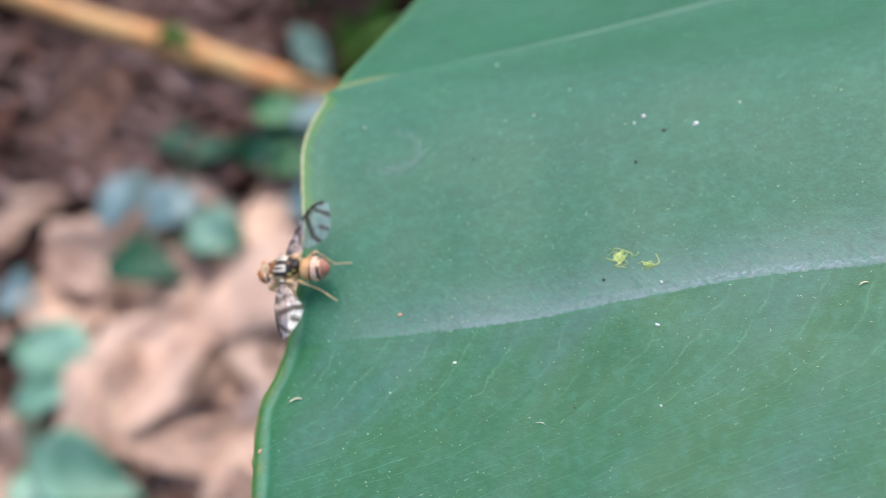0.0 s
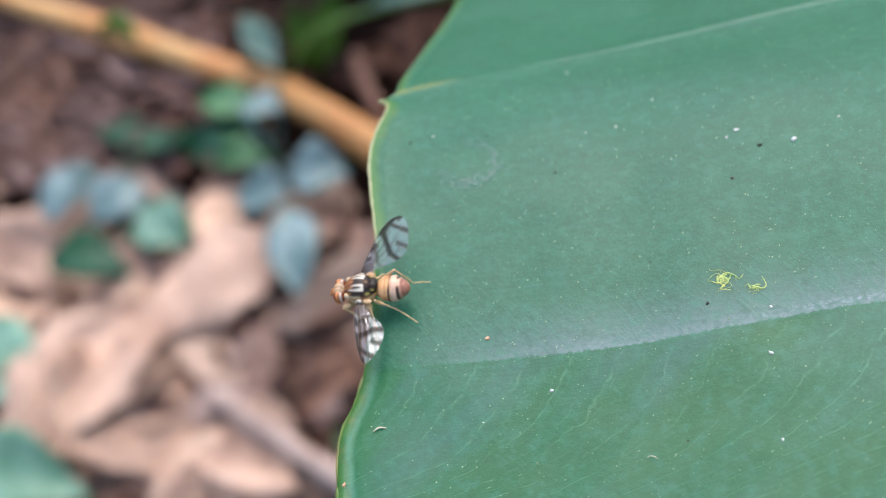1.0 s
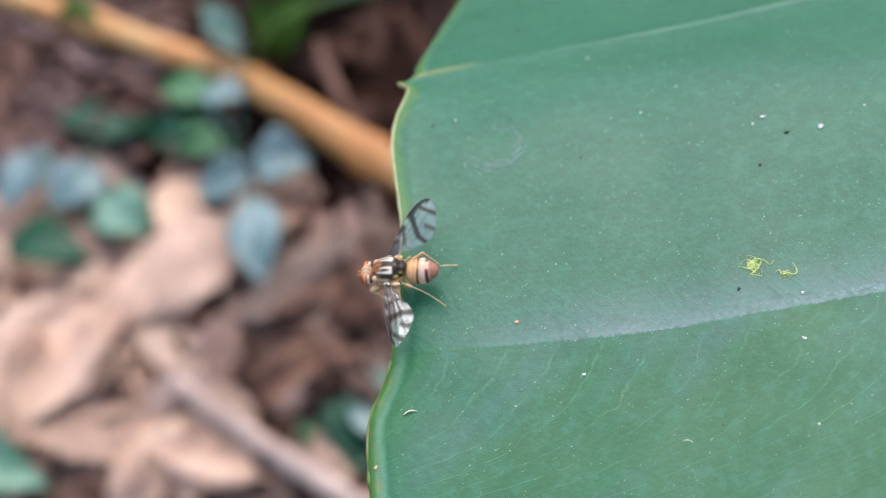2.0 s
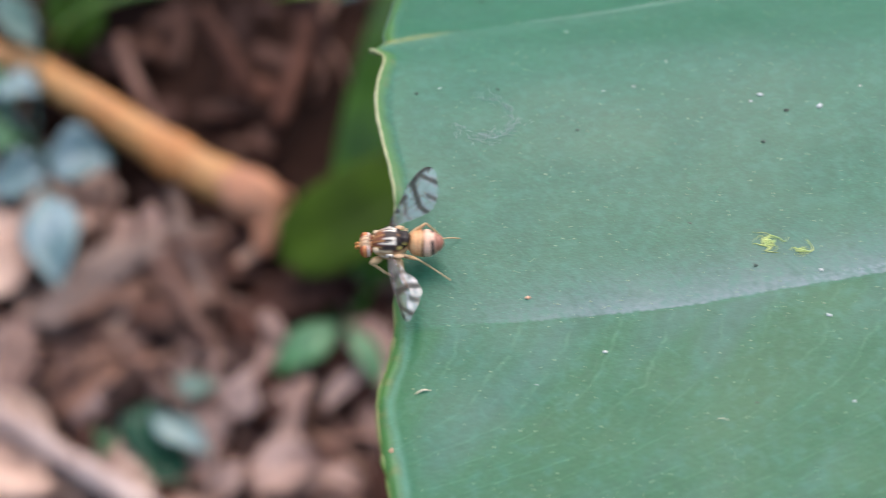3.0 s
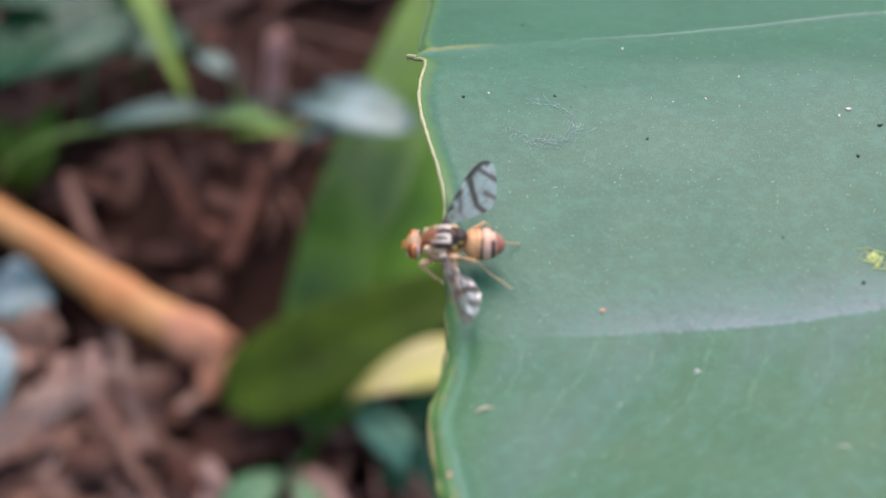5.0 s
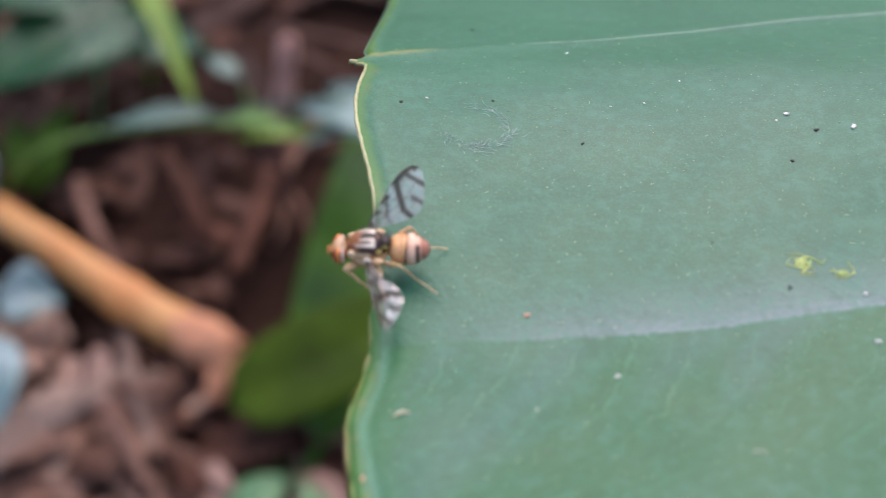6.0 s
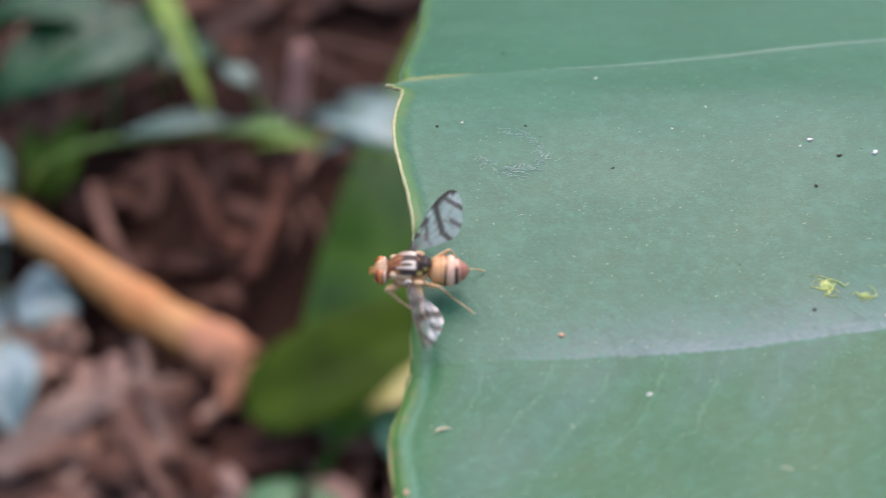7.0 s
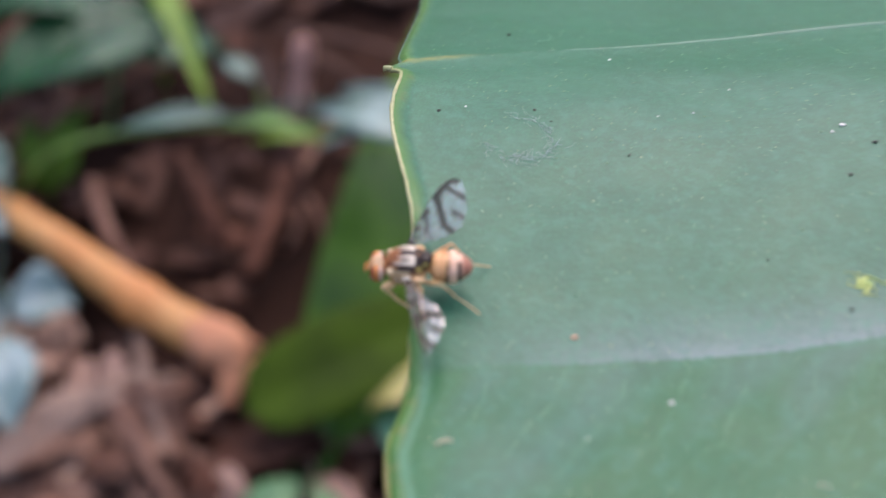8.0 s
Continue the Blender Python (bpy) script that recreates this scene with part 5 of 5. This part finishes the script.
    for k, (x, y, turn, ln, w) in enumerate(((-0.0665, 0.1655, 0.1, 0.030, 0.021), (-0.0635, 0.1890, 1.2, 0.028, 0.016), (-0.0880, 0.1620, 0.8, 0.016, 0.012), (-0.1390, 0.1680, 1.9, 0.022, 0.014), (-0.0460, 0.1580, -0.6, 0.020, 0.009))):
        dx, dy = 0.5 * ln * math.cos(turn), 0.5 * ln * math.sin(turn)
        dead_leaf((x - dx, y - dy, -0.389), (x + dx, y + dy, -0.383), w, DULLPINK, "small torn pinkish dead leaf on the forest floor", 0.3, 0.2, 0.3 * math.sin(2 * k), k * 1.9)
    dead_leaf((-0.1986, 0.3191, -0.388), (-0.1955, 0.2333, -0.380), 0.036, PALE, pale, 0.2, 0.2, 0.1, 2.2)
    dead_leaf((-0.184, 0.3027, -0.389), (-0.2194, 0.2700, -0.383), 0.030, PALE, pale, 0.2, 0.2, -0.2, 4.2)
    # seedlings
    seedling("small seedling with bluish-green oval leaves beside the dry stalk", (-0.185, 0.325, GROUND), [
        ((-0.170, 0.286, -0.370), (-0.159, 0.240, -0.372), 0.024, BLUEGREEN), ((-0.202, 0.345, -0.368), (-0.180, 0.343, -0.370), 0.020, BLUEGREEN),
        ((-0.172, 0.305, -0.368), (-0.145, 0.303, -0.371), 0.026, BLUEGREEN), ((-0.172, 0.293, -0.370), (-0.200, 0.297, -0.372), 0.024, BLUEGREEN),
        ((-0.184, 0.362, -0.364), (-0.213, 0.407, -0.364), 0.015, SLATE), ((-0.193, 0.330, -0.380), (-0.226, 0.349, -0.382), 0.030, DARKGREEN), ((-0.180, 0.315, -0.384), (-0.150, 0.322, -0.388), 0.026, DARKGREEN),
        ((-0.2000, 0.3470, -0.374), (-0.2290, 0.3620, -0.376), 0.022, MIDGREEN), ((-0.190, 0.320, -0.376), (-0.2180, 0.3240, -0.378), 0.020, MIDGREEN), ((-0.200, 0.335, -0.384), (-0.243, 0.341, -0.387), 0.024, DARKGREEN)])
    seedling("small seedling with green and bluish leaves among dead leaves", (-0.262, 0.295, GROUND), [
        ((-0.266, 0.306, -0.368), (-0.292, 0.307, -0.371), 0.026, BLUEGREEN), ((-0.262, 0.305, -0.372), (-0.240, 0.291, -0.374), 0.020, BLUEGREEN),
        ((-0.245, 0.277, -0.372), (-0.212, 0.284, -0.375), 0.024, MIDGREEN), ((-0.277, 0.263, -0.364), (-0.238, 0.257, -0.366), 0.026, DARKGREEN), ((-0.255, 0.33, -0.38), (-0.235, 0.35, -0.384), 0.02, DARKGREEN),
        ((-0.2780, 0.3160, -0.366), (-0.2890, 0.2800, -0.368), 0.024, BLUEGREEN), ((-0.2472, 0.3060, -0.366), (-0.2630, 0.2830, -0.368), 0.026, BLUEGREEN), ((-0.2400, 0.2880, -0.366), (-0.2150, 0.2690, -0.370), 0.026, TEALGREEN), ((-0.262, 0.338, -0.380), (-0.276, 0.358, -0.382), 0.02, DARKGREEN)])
    seedling("small seedling with broad pale teal-green leaves", (-0.300, 0.205, GROUND), [
        ((-0.270, 0.210, -0.364), (-0.318, 0.228, -0.366), 0.030, TEALGREEN), ((-0.276, 0.207, -0.364), (-0.308, 0.188, -0.368), 0.020, TEALGREEN), ((-0.290, 0.170, -0.365), (-0.236, 0.150, -0.368), 0.032, TEALGREEN),
        ((-0.314, 0.250, -0.370), (-0.340, 0.260, -0.372), 0.024, BLUEGREEN), ((-0.292, 0.166, -0.37), (-0.270, 0.140, -0.374), 0.026, TEALGREEN)])
    seedling("low dark green seedling with one pale leaf", (-0.118, 0.185, GROUND), [
        ((-0.127, 0.195, -0.382), (-0.112, 0.163, -0.386), 0.018, DARKGREEN), ((-0.117, 0.185, -0.379), (-0.094, 0.170, -0.381), 0.013, WHITISH),
        ((-0.122, 0.182, -0.386), (-0.104, 0.160, -0.389), 0.020, DARKGREEN), ((-0.112, 0.195, -0.384), (-0.094, 0.204, -0.386), 0.013, SLATE), ((-0.132, 0.180, -0.385), (-0.147, 0.173, -0.386), 0.012, MIDGREEN)])
    seedling("low seedling with rounded bright green leaves", (-0.045, 0.222, GROUND), [
        ((-0.0486, 0.226, -0.384), (-0.0740, 0.2050, -0.386), 0.017, MIDGREEN), ((-0.0420, 0.2220, -0.380), (-0.0285, 0.1935, -0.382), 0.010, MIDGREEN)])
    BLADE = ((-0.0370, 0.2399, -0.385), (0.1120, 0.6661, -0.330))
    # the young broad leaf standing behind, with a yellowed one and dark ones at its foot
    e = thing("young_leaf", "upright young green leaf blade with a rounded base", "leaf", place=(-0.060, 0.262, GROUND))
    o = e.location
    bm = bmesh.new()
    small_blade(bm, Vector(BLADE[0]) - o, Vector(BLADE[1]) - o, 0.060, 0.52, 0.0, 0.0, 0.05, 0.03, 0.0006, 26, 14)
    part("blade", bm, BLADEGREEN, e)
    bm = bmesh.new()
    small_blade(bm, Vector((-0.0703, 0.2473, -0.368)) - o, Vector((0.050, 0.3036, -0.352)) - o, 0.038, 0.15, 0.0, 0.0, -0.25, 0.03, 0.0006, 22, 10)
    part("lower_blade", bm, SHADEDOLIVE, e, "shaded olive-green lower lobe")
    bm = bmesh.new()
    tube(bm, curve_points([(0, 0, -0.01), Vector(BLADE[0]) - o, Vector(BLADE[0]).lerp(Vector(BLADE[1]), 0.5) - o + Vector((0, 0, 0.012)), Vector(BLADE[1]) - o], 20), [0.003 - 0.0001 * i for i in range(20)], 8)
    part("midrib", bm, BLADEGREEN, e)
    seedling("yellowing broad leaf on a short stem", (0.045, 0.25, GROUND), [((0.0334, 0.2565, -0.346), (-0.0224, 0.2393, -0.350), 0.022, YELLOW)], LIME)
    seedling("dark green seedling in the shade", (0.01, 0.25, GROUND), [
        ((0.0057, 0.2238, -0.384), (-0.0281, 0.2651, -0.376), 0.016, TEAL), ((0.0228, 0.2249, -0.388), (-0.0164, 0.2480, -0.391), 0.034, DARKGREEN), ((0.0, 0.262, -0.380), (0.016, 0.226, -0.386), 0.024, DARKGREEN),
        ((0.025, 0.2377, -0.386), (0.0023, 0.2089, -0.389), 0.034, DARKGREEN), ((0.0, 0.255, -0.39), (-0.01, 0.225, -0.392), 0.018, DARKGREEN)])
    seedling("leaning plant with glossy whitish leaf and thin green stem", (-0.02, 0.375, GROUND), [
        ((0.0046, 0.3252, -0.296), (-0.0464, 0.3412, -0.298), 0.024, WHITISH), ((0.0020, 0.3300, -0.297), (-0.0360, 0.3580, -0.300), 0.013, WHITISH), ((-0.0060, 0.3240, -0.298), (-0.0420, 0.3280, -0.301), 0.009, WHITISH), ((-0.049, 0.3374, -0.305), (-0.0762, 0.3428, -0.305), 0.007, DIMSTEM),
        ((-0.0762, 0.3428, -0.305), (-0.1253, 0.3405, -0.305), 0.010, SLATE), ((-0.0400, 0.3300, -0.305), (-0.0700, 0.3330, -0.305), 0.005, LIME)], LIME)
    seedling("plant with an arching bright yellow-green strap leaf", (-0.135, 0.47, GROUND), [((-0.1284, 0.4436, -0.290), (-0.0825, 0.3381, -0.296), 0.0105, LIME)], LIME)
    stick("green_stem", [(-0.196, 0.386, -0.402), (-0.168, 0.366, -0.352), (-0.133, 0.3460, -0.318), (-0.0900, 0.3420, -0.308), (-0.055, 0.3370, -0.305), (-0.0176, 0.3303, -0.303)], [0.0016, 0.0016, 0.0014, 0.0012], DIMSTEM, "thin arching light green stem", "stem")
    seedling("short plant with an upright olive-green blade", (-0.178, 0.385, GROUND), [((-0.1765, 0.3848, -0.392), (-0.1582, 0.4095, -0.358), 0.022, OLIVEGREEN), ((-0.1765, 0.3848, -0.392), (-0.186, 0.410, -0.364), 0.015, OLIVEGREEN)], OLIVEGREEN)
    seedling("small seedling with one pale teal leaf", (-0.080, 0.430, GROUND), [((-0.0824, 0.4338, -0.364), (-0.1017, 0.4495, -0.362), 0.011, SLATE)], DIMSTEM)
    seedling("plant with large glossy dark green leaves", (-0.16, 0.44, GROUND), [
        ((-0.128, 0.466, -0.350), (-0.204, 0.408, -0.352), 0.056, GLOSSDARK, 0.30, 0.05), ((-0.15, 0.475, -0.352), (-0.222, 0.465, -0.356), 0.050, GLOSSDARK, 0.4, -0.2), ((-0.14, 0.45, -0.36), (-0.10, 0.47, -0.37), 0.03, DARKGREEN)])


build_floor_plants()


def motions():
    pass


motions()
